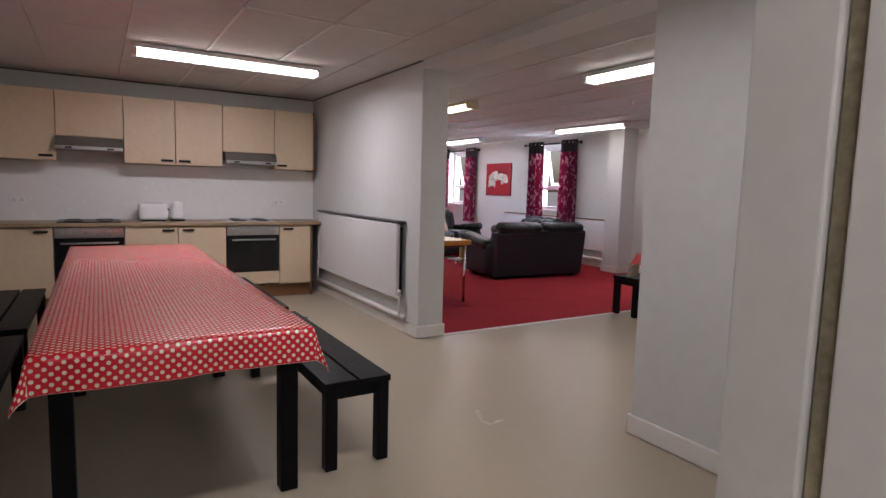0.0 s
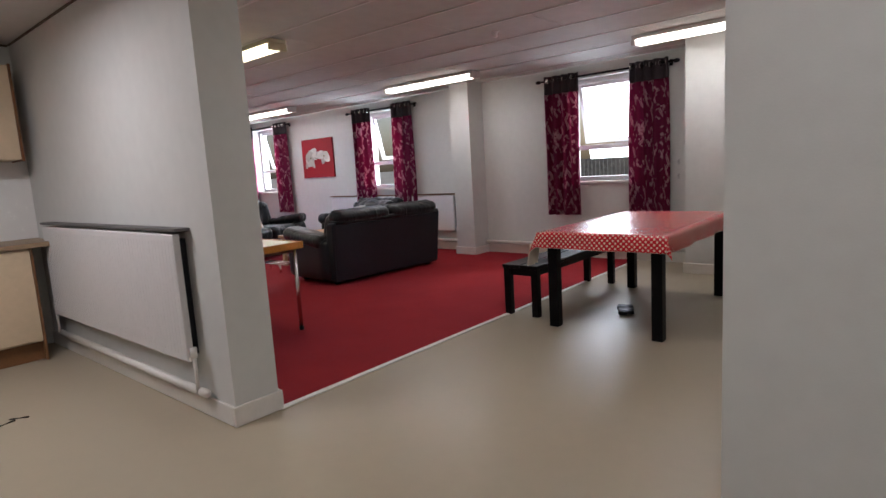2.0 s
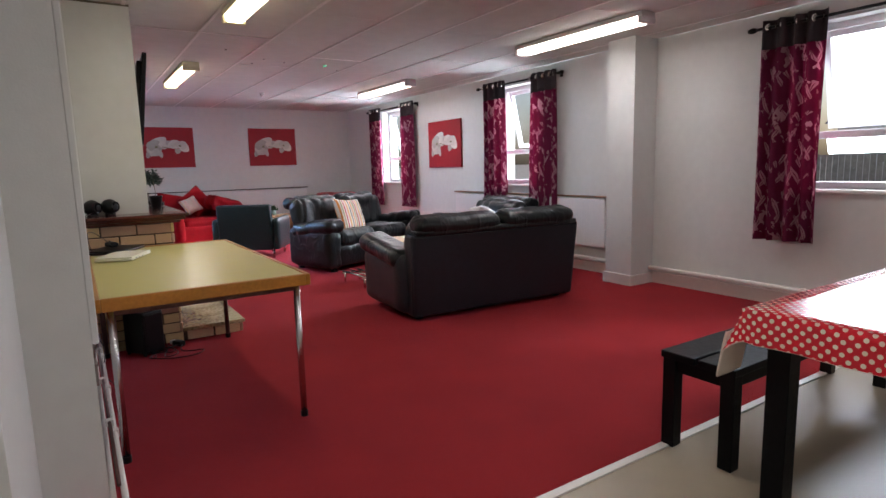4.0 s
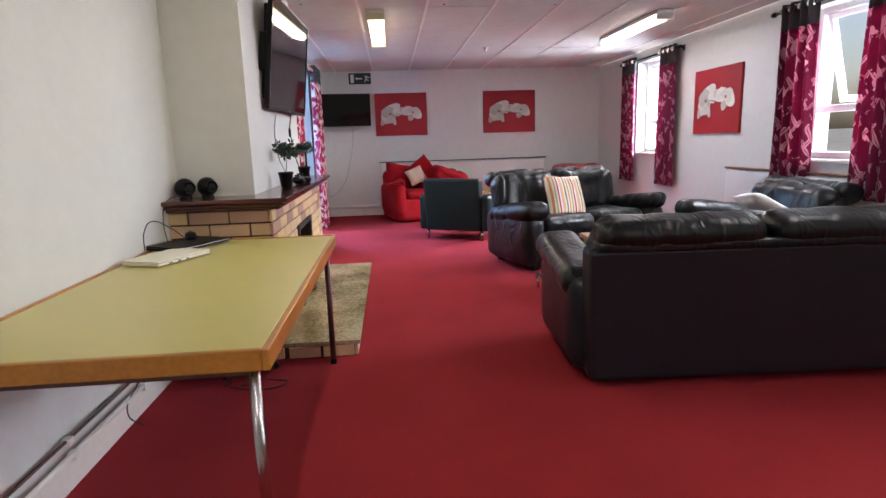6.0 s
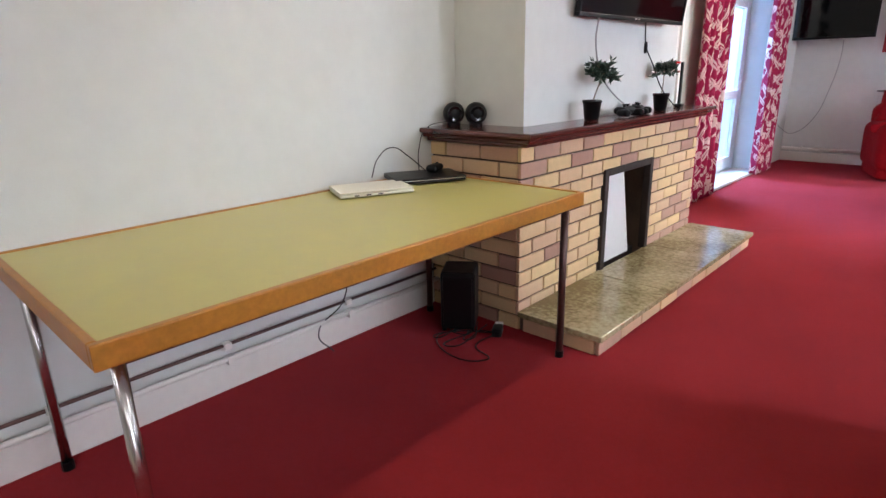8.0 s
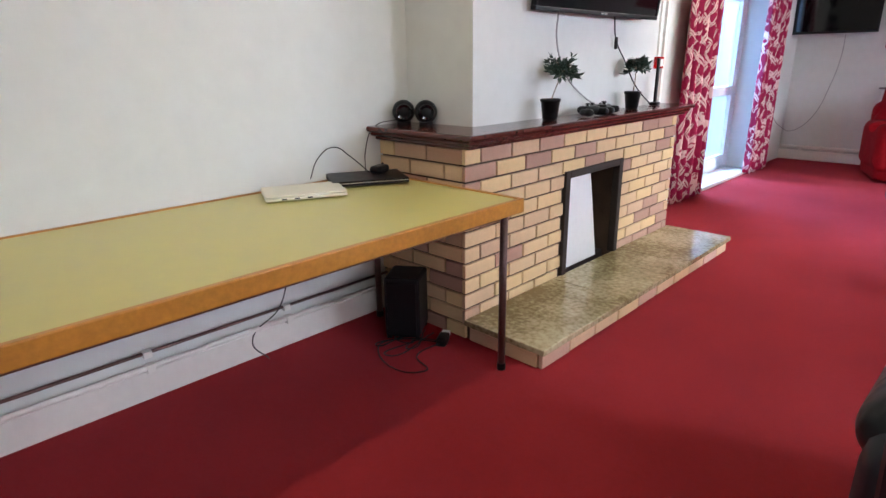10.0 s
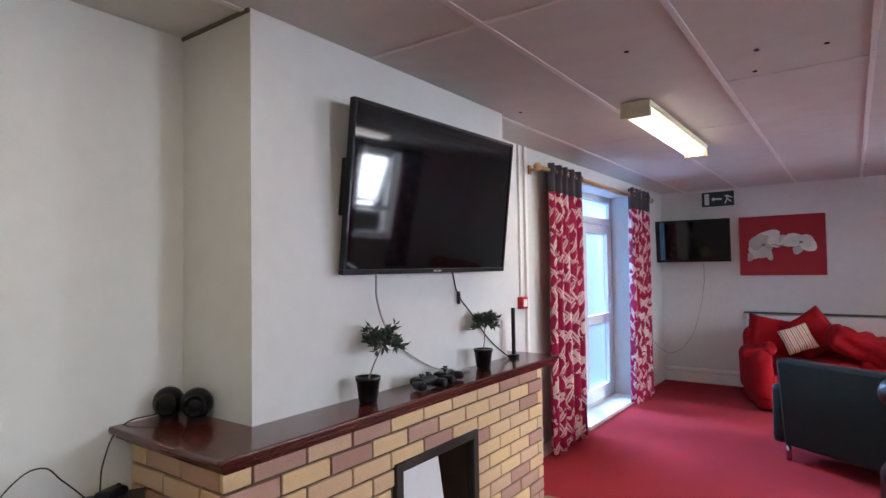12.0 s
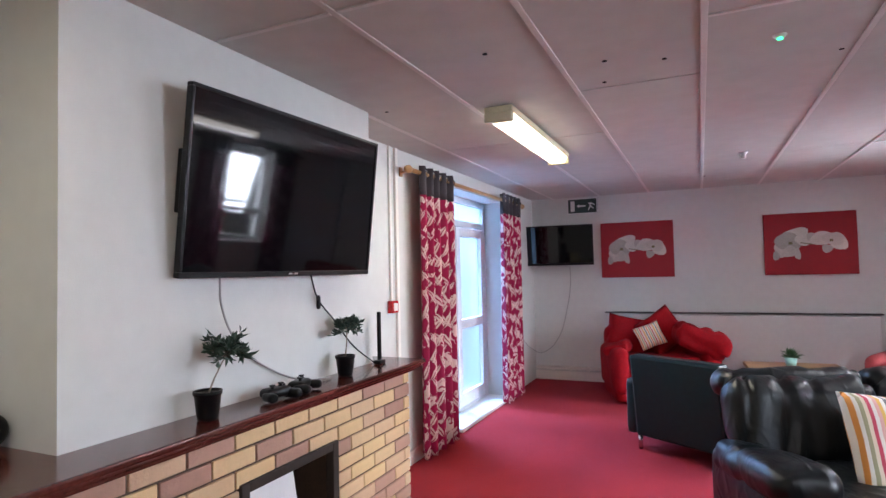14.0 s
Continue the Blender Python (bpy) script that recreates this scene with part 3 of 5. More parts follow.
part("door_leaf", B(0.0, -0.86, 0.005, 0.044, 0.016, 2.06, 0.004), GLOSS, dw)
part("door_lining", B(-1.06, 0.0, 0, -1.0, 0.15, 2.08, 0.004), GLOSS, dw)
part("door_head", B(-1.0, 0.0, 2.03, 0.0, 0.15, 2.08, 0.004), GLOSS, dw)

# outside: ground, a neighbouring house and a bare tree
solid("ground", B(-3000, -3000, -0.5, 3000, 3000, -0.15), surf("pale_ground", (0.30, 0.30, 0.27), 0.9, var=0.2, scale=0.6), "pale paved ground outside", "ground", "structure")

# ---- ceiling lights ----
def ceiling_light(x, y, along_x, warm, label):
    t = thing("ceiling_light", label, "ceiling light", x, y, CEIL, 90 if along_x else 0, "tube lights")
    part("body", B(-0.085, -0.78, -0.045, 0.085, 0.78, -0.007, 0.006), YELLOWED if warm else WHITEP, t)
    bm = bmesh.new()
    prof = [(-0.075, -0.045), (-0.055, -0.092), (0.055, -0.092), (0.075, -0.045)]
    a = [bm.verts.new((px, -0.74, pz)) for px, pz in prof]
    b = [bm.verts.new((px, 0.74, pz)) for px, pz in prof]
    for i in range(4):
        j = (i + 1) % 4
        bm.faces.new((a[i], a[j], b[j], b[i]))
    bm.faces.new(a[::-1]), bm.faces.new(b)
    part("diffuser", bm, TUBE_WARM if warm else TUBE, t, "lit prismatic diffuser")
    for s in (-1, 1):
        part("end_cap", B(-0.085, s * 0.742, -0.1, 0.085, s * 0.785, -0.046, 0.006), YELLOWED if warm else WHITEP, t)


# The two fixtures beyond y = -2 only house the added, unseen lamps.
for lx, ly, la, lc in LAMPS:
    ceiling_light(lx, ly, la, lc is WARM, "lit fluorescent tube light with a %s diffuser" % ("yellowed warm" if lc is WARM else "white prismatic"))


# ---- curtains ----
def curtain(x, ya, yb, z0, z1, mat, waves, amp, facing, label, seed, flare=0.0):
    """A gathered eyelet curtain that hangs along y; facing +1 when the room lies towards +x."""
    t = thing("curtain", label, "curtain", x, (ya + yb) / 2, 0, 0, "curtains")
    w, band = yb - ya, 0.23
    rn = random.Random(seed)
    ph = rn.uniform(0, 6)

    def sheet(za, zb, rows, off):
        bm = bmesh.new()
        uvl = bm.loops.layers.uv.new("UVMap")
        cols = waves * 10
        layers = []
        for lay in (off, off - 0.004):
            g = []
            for r in range(rows + 1):
                z = za + (zb - za) * r / rows
                f = (z1 - z) / (z1 - z0)
                row = []
                for c in range(cols + 1):
                    u = c / cols
                    yy = (u - 0.5) * w * (1 + flare * f) + 0.012 * math.sin(9 * u + ph + 3 * f)
                    xx = amp * (0.85 + 0.3 * f * math.sin(3.1 * u + ph)) * math.sin(2 * math.pi * waves * u + ph + 0.7 * f * math.sin(4 * u + ph)) + lay
                    row.append((bm.verts.new((xx, yy, z)), (u * w * 2.0, z)))
                g.append(row)
            layers.append(g)
        for g in layers:
            for r in range(rows):
                for c in range(cols):
                    q = (g[r][c], g[r][c + 1], g[r + 1][c + 1], g[r + 1][c])
                    fc = bm.faces.new([k[0] for k in q])
                    for lp, k in zip(fc.loops, q):
                        lp[uvl].uv = k[1]
        p, q = layers
        for r in range(rows):
            for c in (0, cols):
                bm.faces.new((p[r][c][0], p[r + 1][c][0], q[r + 1][c][0], q[r][c][0]))
        for c in range(cols):
            for r in (0, rows):
                bm.faces.new((p[r][c][0], p[r][c + 1][0], q[r][c + 1][0], q[r][c][0]))
        return bm

    part("cloth", sheet(z0, z1 - band, 22, 0.0), mat, t, smooth=True)
    part("header_band", sheet(z1 - band, z1, 4, 0.0), DGREY, t, "dark grey eyelet band", smooth=True)
    for k in range(waves * 2):
        u = (k + 0.5) / (waves * 2)
        bm = bmesh.new()
        m = Matrix.Translation((facing * 0.012, (u - 0.5) * w, z1 - 0.055)) @ Matrix.Rotation(radians(62 if k % 2 else -62), 4, 'Z') @ Matrix.Rotation(radians(90), 4, 'Y')
        lathe(bm, [(0.024, -0.004), (0.031, 0), (0.024, 0.004)], 14, m)
        part("eyelet", bm, CHROME, t)


def curtain_pole(x, ya, yb, z, r, mat, wall, label):
    t = thing("curtain_pole", label, "curtain pole", x, (ya + yb) / 2, z, 0)
    h = (yb - ya) / 2
    part("pole", rod(bmesh.new(), (0, -h, 0), (0, h, 0), r, 12), mat, t, smooth=True)
    for s in (-1, 1):
        bm = lathe(bmesh.new(), [(0.004, -0.03), (r * 1.5, -0.02), (r * 1.9, 0.01), (r * 1.3, 0.04), (0.004, 0.05)], 12, Matrix.Translation((0, s * (h + 0.02), 0)) @ Matrix.Rotation(radians(-90 * s), 4, 'X'))
        part("finial", bm, mat, t, smooth=True)
        bm = rod(bmesh.new(), (0, s * (h - 0.06), 0), (wall - x, s * (h - 0.06), 0), 0.009)
        box(bm, min(wall - x, wall - x - 0.012 * (1 if wall > x else -1)), s * (h - 0.06) - 0.02, -0.035, max(wall - x, wall - x - 0.012 * (1 if wall > x else -1)), s * (h - 0.06) + 0.02, 0.035)
        part("bracket", bm, mat, t)


PLUM = "plum and crimson floral eyelet curtain beside a window"
for n, (c, a, b) in enumerate(((0.43, -0.42, 1.16), (4.36, 3.60, 5.03), (7.86, 6.99, 8.62))):
    curtain(5.10, a, a + (0.45, 0.46, 0.46)[n], 0.58 if n != 1 else 0.70, 2.37, FLORAL_WIN, 4, 0.035, -1, PLUM, 10 + n, 0.06)
    curtain(5.10, b - (0.47, 0.46, 0.42)[n], b, 0.57 if n != 1 else 0.74, 2.37, FLORAL_WIN, 4, 0.035, -1, PLUM, 20 + n, 0.06)
    curtain_pole(5.10, a - 0.06, b + 0.08, 2.315, 0.013, BLACKP, XW, "thin dark curtain pole above a window")
RED = "crimson curtain with cream leaf print beside the glazed door"
curtain(0.42, 6.20, 6.88, 0.05, 2.34, FLORAL, 5, 0.05, 1, RED, 31, 0.03)
curtain(0.42, 8.22, 8.92, 0.04, 2.36, FLORAL, 5, 0.05, 1, RED, 32, 0.03)
curtain_pole(0.42, 6.05, 9.02, 2.285, 0.017, PINE, 0.3, "varnished wooden curtain pole over the glazed door")


# ---- pictures ----
def picture(m, w, h, label):
    """A stretched canvas with a pale orchid spray on red; local x along the wall, y up, z out of it."""
    t = thing("picture", label, "picture", group="orchid pictures")
    t.matrix_basis = m
    part("canvas", B(-w / 2, -h / 2, 0, w / 2, h / 2, 0.03, 0.004), REDCANVAS, t)
    bm, rn = bmesh.new(), random.Random(3)
    spray = [(-0.13, 0.13, 0.13, 0.085, 12), (-0.31, -0.07, 0.07, 0.10, 14), (-0.36, -0.15, 0.04, 0.06, 0), (-0.23, 0.03, 0.15, 0.12, -18), (-0.13, -0.13, 0.035, 0.08, 6), (-0.22, -0.10, 0.09, 0.07, 30),
             (-0.06, 0.05, 0.10, 0.075, 0), (0.04, 0.08, 0.08, 0.06, -8), (0.18, -0.07, 0.06, 0.055, 20), (0.31, -0.01, 0.09, 0.09, -20), (0.13, 0.06, 0.13, 0.09, 8), (0.25, 0.05, 0.12, 0.085, -10)]
    for i, (cx, cy, rx, ry, a) in enumerate(spray):
        cx, cy, rx, ry = cx * 0.94, cy * 0.92, rx * 0.9, ry * 0.9
        k = 18
        z = 0.0325 + 0.0006 * i
        vs = []
        for q in range(k):
            ang = 2 * math.pi * q / k
            rr = 1 + 0.10 * math.sin(3 * ang + i) + rn.uniform(-0.05, 0.05)
            px, py = rx * rr * math.cos(ang), ry * rr * math.sin(ang)
            ca, sa = math.cos(radians(a)), math.sin(radians(a))
            vs.append(bm.verts.new(((cx + px * ca - py * sa) * w / 0.92, (cy + px * sa + py * ca) * h / 0.74, z)))
        f = bm.faces.new(vs)
        r = bmesh.ops.extrude_face_region(bm, geom=[f])
        for v in (g for g in r["geom"] if isinstance(g, bmesh.types.BMVert)):
            v.co.z = 0.0305
    part("painted_flower", bm, PETAL, t, "pale cream orchid spray")
    bm = bmesh.new()
    for cx, cy, s in ((-0.19, 0.01, 0.020), (0.21, 0.03, 0.018)):
        part("painted_heart", SB(cx * w / 0.92, cy * h / 0.74, 0.041, s * 2, s * 1.6, 0.006, 0.003, cuts=2), OLIVED, t, "olive flower heart")
    part("painted_stem", rod(bm, (-0.09, 0.01, 0.041), (0.03, -0.01, 0.041), 0.006, 6), OLIVED, t, "olive stem")


REDCANVAS = surf("red_canvas_print", (0.32, 0.008, 0.016), 0.7, var=0.12, scale=4, bump=0.3, bscale=400)
PETAL = surf("cream_petal_print", (0.70, 0.68, 0.62), 0.7, var=0.22, scale=16, bump=0.2, bscale=300)
petal_nodes, petal_links = PETAL.node_tree.nodes, PETAL.node_tree.links
petal_geo, petal_tone, petal_mix = petal_nodes.new("ShaderNodeNewGeometry"), petal_nodes.new("ShaderNodeMapRange"), petal_nodes.new("ShaderNodeMixRGB")
petal_tone.inputs[3].default_value, petal_tone.inputs[4].default_value = 0.62, 1.0
petal_mix.blend_type, petal_mix.inputs[0].default_value = 'MULTIPLY', 1.0
petal_links.new(petal_geo.outputs["Random Per Island"], petal_tone.inputs[0])
petal_links.new(petal_nodes["Principled BSDF"].inputs["Base Color"].links[0].from_socket, petal_mix.inputs[1])
petal_links.new(petal_tone.outputs[0], petal_mix.inputs[2])
petal_links.new(petal_mix.outputs[0], petal_nodes["Principled BSDF"].inputs["Base Color"])
OLIVED = surf("olive_print", (0.20, 0.19, 0.10), 0.7, var=0.3, scale=20)
PIC = "square red canvas picture of a pale orchid on the %s wall"
picture(pose(1.675, YF, 1.727, 90, 0, 0), 0.89, 0.715, PIC % "end")
picture(pose(3.57, YF, 1.727, 90, 0, 0), 0.92, 0.715, PIC % "end")
picture(pose(XW, 6.167, 1.61, 90, 0, -90), 0.93, 0.73, PIC % "window")


# ---- fireplace ----
FP = thing("fireplace", "buff and pink brick fireplace with a stone hearth and mahogany shelf", "fireplace", 0.0, 0.0, 0.0)
bm = bmesh.new()
box(bm, X0, 3.115, 0, 0.762, 3.93, 0.908)
box(bm, X0, 4.51, 0, 0.762, 5.295, 0.908)
box(bm, X0, 3.93, 0.67, 0.762, 4.51, 0.908)
box(bm, X0, 3.93, 0, 0.36, 4.51, 0.67)
part("mortar_core", bm, MORTAR, FP, "recessed brown mortar")
part("firebox", B(0.362, 3.932, 0.0, 0.70, 4.508, 0.098), SOOT, FP, "sooty firebox floor")
bm = bmesh.new()
box(bm, 0.74, 3.90, 0.10, 0.786, 3.945, 0.695, 0.004)
box(bm, 0.74, 4.495, 0.10, 0.786, 4.54, 0.695, 0.004)
box(bm, 0.74, 3.945, 0.655, 0.786, 4.495, 0.695, 0.004)
part("opening_frame", bm, SOOT, FP, "dark brown metal frame")
STONE = surf("mottled_hearth_stone", (0.34, 0.26, 0.12), 0.17, var=0.3, scale=9, bump=0.12, bscale=40, col2=(0.13, 0.085, 0.035))
for node in STONE.node_tree.nodes:
    if node.bl_idname == "ShaderNodeValToRGB":
        e = node.color_ramp.elements
        e[0].position, e[0].color = 0.40, (0.17, 0.125, 0.055, 1)
        e[1].position, e[1].color = 0.50, (0.32, 0.265, 0.14, 1)
        e.new(0.60).color = (0.48, 0.42, 0.26, 1)
for ya, yb in ((3.09, 3.83), (3.833, 4.58), (4.583, 5.325)):
    part("hearth_slab", B(0.772, ya, 0.075, 1.225, yb, 0.104, 0.005), STONE, FP, "mottled olive-brown polished stone")
part("hearth_core", B(0.772, 3.115, 0, 1.19, 5.30, 0.075), MORTAR, FP)
ms = part("mantel_shelf", B(X0, 3.02, 0.948, 0.875, 5.335, 0.974, 0.008), MAHOG, FP, "dark red varnished mahogany shelf")
part("upper_moulding", B(X0, 3.045, 0.926, 0.85, 5.325, 0.948, 0.008), MAHOG, ms)
part("lower_moulding", B(X0, 3.075, 0.906, 0.82, 5.315, 0.926, 0.006), MAHOG, ms)

# ---- television over the fireplace ----
tv = thing("television", "large flat black television tilted forward on a wall bracket", "television", 0.64, 4.325, 1.84)
tv.matrix_basis = pose(0.735, 4.30, 1.855, 0, 6.6, -2.5)
part("housing", B(-0.045, -0.56, -0.30, 0.0, 0.56, 0.30, 0.01), BLACKP, tv)
bm = bmesh.new()
for a, b, c, d in ((-0.605, 0.605, -0.36, -0.338), (-0.605, 0.605, 0.346, 0.36), (-0.605, -0.591, -0.338, 0.346), (0.591, 0.605, -0.338, 0.346)):
    box(bm, -0.01, a, c, 0.022, b, d, 0.003)
part("bezel", bm, BLACKP, tv)
part("screen", B(0.002, -0.591, -0.338, 0.016, 0.591, 0.346), SCREEN, tv, "glossy dark screen")
part("wall_bracket", B(-0.13, -0.22, -0.2, -0.03, 0.22, 0.2, 0.004), BLACKP, tv)
part("port_cover", B(-0.060, -0.585, -0.12, -0.012, -0.555, 0.12, 0.006), BLACKP, tv)
part("maker_mark", B(0.0222, -0.03, -0.353, 0.0232, 0.03, -0.345), STEEL, tv)

tv2 = thing("television", "small flat black television on a corner wall bracket", "television")
tv2.matrix_basis = pose(0.715, 9.70, 1.81, 0, 4, -84)
part("housing", B(-0.04, -0.36, -0.2, 0.0, 0.36, 0.2, 0.008), BLACKP, tv2)
bm = bmesh.new()
for a, b, c, d in ((-0.445, 0.445, -0.265, -0.235), (-0.445, 0.445, 0.25, 0.265), (-0.445, -0.43, -0.235, 0.25), (0.43, 0.445, -0.235, 0.25)):
    box(bm, -0.01, a, c, 0.02, b, d, 0.003)
part("bezel", bm, BLACKP, tv2)
part("screen", B(0.002, -0.43, -0.235, 0.014, 0.43, 0.25), SCREEN, tv2, "glossy dark screen")
part("stand_bar", B(-0.005, -0.30, -0.285, 0.02, 0.12, -0.265, 0.004), STEEL, tv2)
part("wall_bracket", B(-0.21, -0.08, -0.1, -0.03, 0.08, 0.1, 0.004), BLACKP, tv2)

# exit sign
ex = thing("exit_sign", "dark green emergency exit sign with a white arrow", "sign")
ex.matrix_basis = pose(1.0, YF, 2.335, 90, 0, 0)
part("plate", B(-0.20, -0.105, 0, 0.20, 0.105, 0.018, 0.003), surf("sign_dark_green", (0.012, 0.035, 0.028), 0.4, var=0.1), ex)
SIGNW = surf("sign_white", (0.75, 0.76, 0.74), 0.4, var=0.03)
bm = bmesh.new()
for a, b, c, d in ((-0.2, 0.2, 0.093, 0.105), (-0.2, 0.2, -0.105, -0.093), (-0.2, -0.188, -0.093, 0.093), (0.188, 0.2, -0.093, 0.093)):
    box(bm, a, c, 0.0185, b, d, 0.021)
part("border", bm, SIGNW, ex)
part("door_symbol", B(-0.155, -0.07, 0.0185, -0.10, 0.07, 0.021), SIGNW, ex)
bm = B(-0.05, -0.010, 0.0185, 0.045, 0.010, 0.021)
v = [bm.verts.new(c) for c in ((-0.075, 0, 0.021), (-0.04, 0.03, 0.021), (-0.04, -0.03, 0.021))]
bm.faces.new(v)
part("arrow", bm, SIGNW, ex)
bm = bmesh.new()
for a, b in (((0.08, -0.06), (0.11, 0.0)), ((0.11, 0.0), (0.15, -0.04)), ((0.10, 0.0), (0.12, 0.045)), ((0.12, 0.03), (0.165, 0.01)), ((0.12, 0.03), (0.08, 0.035))):
    rod(bm, (a[0], a[1], 0.0195), (b[0], b[1], 0.0195), 0.008, 6)
part("symbol", bm, SIGNW, ex)


# ---- radiators ----
def radiator(m, w, z0, z1, label, shelf, pipes):
    """Panel radiator: local x along the wall, y out of the wall."""
    t = thing("radiator", label, "radiator")
    t.matrix_basis = m
    part("panel", B(-w / 2, 0.045, z0, w / 2, 0.085, z1, 0.010), RADW, t)
    bm = bmesh.new()
    n = int(w / 0.04)
    for i in range(n):
        x = -w / 2 + 0.03 + (w - 0.06) * i / (n - 1)
        box(bm, x - 0.010, 0.085, z0 + 0.04, x + 0.010, 0.0862, z1 - 0.04)
    part("ribs", bm, RADW, t)
    # Dark box in the wall gap: its colour stands in for the shade there.
    part("back_panel", B(-w / 2 + 0.02, 0.01, z0 + 0.03, w / 2 - 0.02, 0.044, z1 - 0.03), BLACKP if shelf == 2 else DGREY, t, "dark filler standing in for the shade behind the panel")
    if shelf:
        part("top_trim", B(-w / 2 - 0.03, 0.0, z1 + 0.012, w / 2 + 0.03, 0.085, z1 + 0.028, 0.004), CABEDGE if shelf == 1 else surf("grey_trim", (0.10, 0.09, 0.09), 0.5), t, "narrow dark shelf strip")
    for s in (-1, 1):
        bm = bmesh.new()
        rod(bm, (s * (w / 2 - 0.02), 0.065, z0 + 0.02), (s * (w / 2 + 0.035), 0.065, z0 + 0.02), 0.012)
        rod(bm, (s * (w / 2 + 0.035), 0.065, z0 + 0.05), (s * (w / 2 + 0.035), 0.065, 0.15), 0.010)
        rod(bm, (s * (w / 2 + 0.035), 0.065, z0 + 0.03), (s * (w / 2 + 0.035), 0.065, z0 + 0.085), 0.018)
        part("valve", bm, STEEL if shelf != 2 else GLOSS, t, smooth=True)
    if pipes:
        bm = bmesh.new()
        rod(bm, (-w / 2 - 0.1, 0.05, 0.155), (w / 2 + 0.06, 0.05, 0.155), 0.024, 12)
        part("pipe", bm, GLOSS, t, "white painted heating pipe", smooth=True)


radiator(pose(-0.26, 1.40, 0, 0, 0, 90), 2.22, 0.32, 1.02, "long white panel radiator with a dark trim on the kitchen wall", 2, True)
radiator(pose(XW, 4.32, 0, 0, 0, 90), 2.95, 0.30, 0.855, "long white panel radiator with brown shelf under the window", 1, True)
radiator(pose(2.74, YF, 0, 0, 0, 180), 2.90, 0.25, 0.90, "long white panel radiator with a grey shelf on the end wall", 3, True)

# pipes at the base of walls


def wall_pipe(a, b, r, label, mat=GLOSS):
    t = thing("heating_pipe", label, "pipe", *a)
    d = Vector(b) - Vector(a)
    part("pipe", rod(bmesh.new(), (0, 0, 0), d, r, 12), mat, t, smooth=True)
    for k in range(1, 4):
        p = d * (k / 4)
        part("clip", B(p.x - 0.016, p.y - 0.016, -r - 0.012, p.x + 0.016, p.y + 0.016, r + 0.003, 0.003), GLOSS, t)


wall_pipe((XW - 0.055, -0.73, 0.16), (XW - 0.055, 2.26, 0.16), 0.024, "white painted heating pipe along the window wall")
wall_pipe((0.32, YF - 0.05, 0.17), (1.25, YF - 0.05, 0.17), 0.022, "white painted heating pipe along the end wall")
wall_pipe((X0 + 0.030, 0.66, 0.205), (X0 + 0.030, 3.10, 0.205), 0.007, "thin brown copper pipe above the skirting behind the table", BRONZE)
wall_pipe((X0 + 0.045, 0.66, 0.150), (X0 + 0.045, 3.10, 0.150), 0.011, "thin heating pipe above the skirting behind the table")


# ---- tables ----
yt = thing("trestle_table", "old olive-yellow laminate table with orange wooden edging against the wall", "table", 0, 0, 0)
part("tabletop", B(0.225, 1.235, 0.706, 1.105, 3.035, 0.748, 0.003), OLIVE, yt, "worn olive-yellow laminate")
bm = bmesh.new()
box(bm, 1.105, 1.215, 0.694, 1.126, 3.055, 0.7515, 0.004)
box(bm, 0.204, 1.215, 0.694, 0.225, 3.055, 0.7515, 0.004)
box(bm, 0.225, 1.215, 0.694, 1.105, 1.235, 0.7515, 0.004)
box(bm, 0.225, 3.035, 0.694, 1.105, 3.055, 0.7515, 0.004)
part("edging", bm, ORANGEW, yt, "varnished orange wooden lipping")
for x, y in ((1.07, 1.27), (1.07, 3.0), (0.26, 1.27), (0.26, 3.0)):
    bm = rod(bmesh.new(), (x, y, 0.02), (x, y, 0.706), 0.016, 12)
    lg = part("leg", bm, CHROME if y < 2 else BRONZE, yt, smooth=True)
    part("rubber_foot", rod(bmesh.new(), (x, y, 0.0), (x, y, 0.03), 0.019, 12), BLACKP, lg)
part("underframe", B(0.26, 1.26, 0.665, 1.07, 3.01, 0.694, 0.004), BRONZE, yt)


def coffee_table(x, y, rz, w, d, h, mat, label):
    t = thing("coffee_table", label, "coffee table", x, y, 0, rz)
    part("tabletop", B(-w / 2, -d / 2, h - 0.035, w / 2, d / 2, h, 0.006), mat, t)
    part("shelf", B(-w / 2 + 0.05, -d / 2 + 0.05, 0.14, w / 2 - 0.05, d / 2 - 0.05, 0.16, 0.003), mat, t)
    for sx in (-1, 1):
        for sy in (-1, 1):
            part("leg", B(sx * (w / 2 - 0.055) - 0.028, sy * (d / 2 - 0.055) - 0.028, 0, sx * (w / 2 - 0.055) + 0.028, sy * (d / 2 - 0.055) + 0.028, h - 0.035, 0.004), mat, t)


coffee_table(3.24, 8.95, 4, 0.86, 0.5, 0.46, PINE, "light pine coffee table with a small potted plant")
coffee_table(3.45, 4.22, -2, 0.85, 0.5, 0.45, PINE, "light pine coffee table between the black sofas")

rk = thing("chrome_rack", "low chrome rail rack on the carpet between the black sofas", "rack", 2.76, 4.20, 0, 2)
for rx in (-0.09, 0.0, 0.09):
    part("rail", rod(bmesh.new(), (rx, -0.29, 0.115), (rx, 0.29, 0.115), 0.012, 10), CHROME, rk, smooth=True)
for ry in (-0.24, 0.24):
    part("crossbar", rod(bmesh.new(), (-0.12, ry, 0.095), (0.12, ry, 0.095), 0.009, 8), CHROME, rk, smooth=True)
    for rx in (-0.09, 0.09):
        part("foot", rod(bmesh.new(), (rx, ry, 0), (rx, ry, 0.095), 0.010, 8), CHROME, rk, smooth=True)

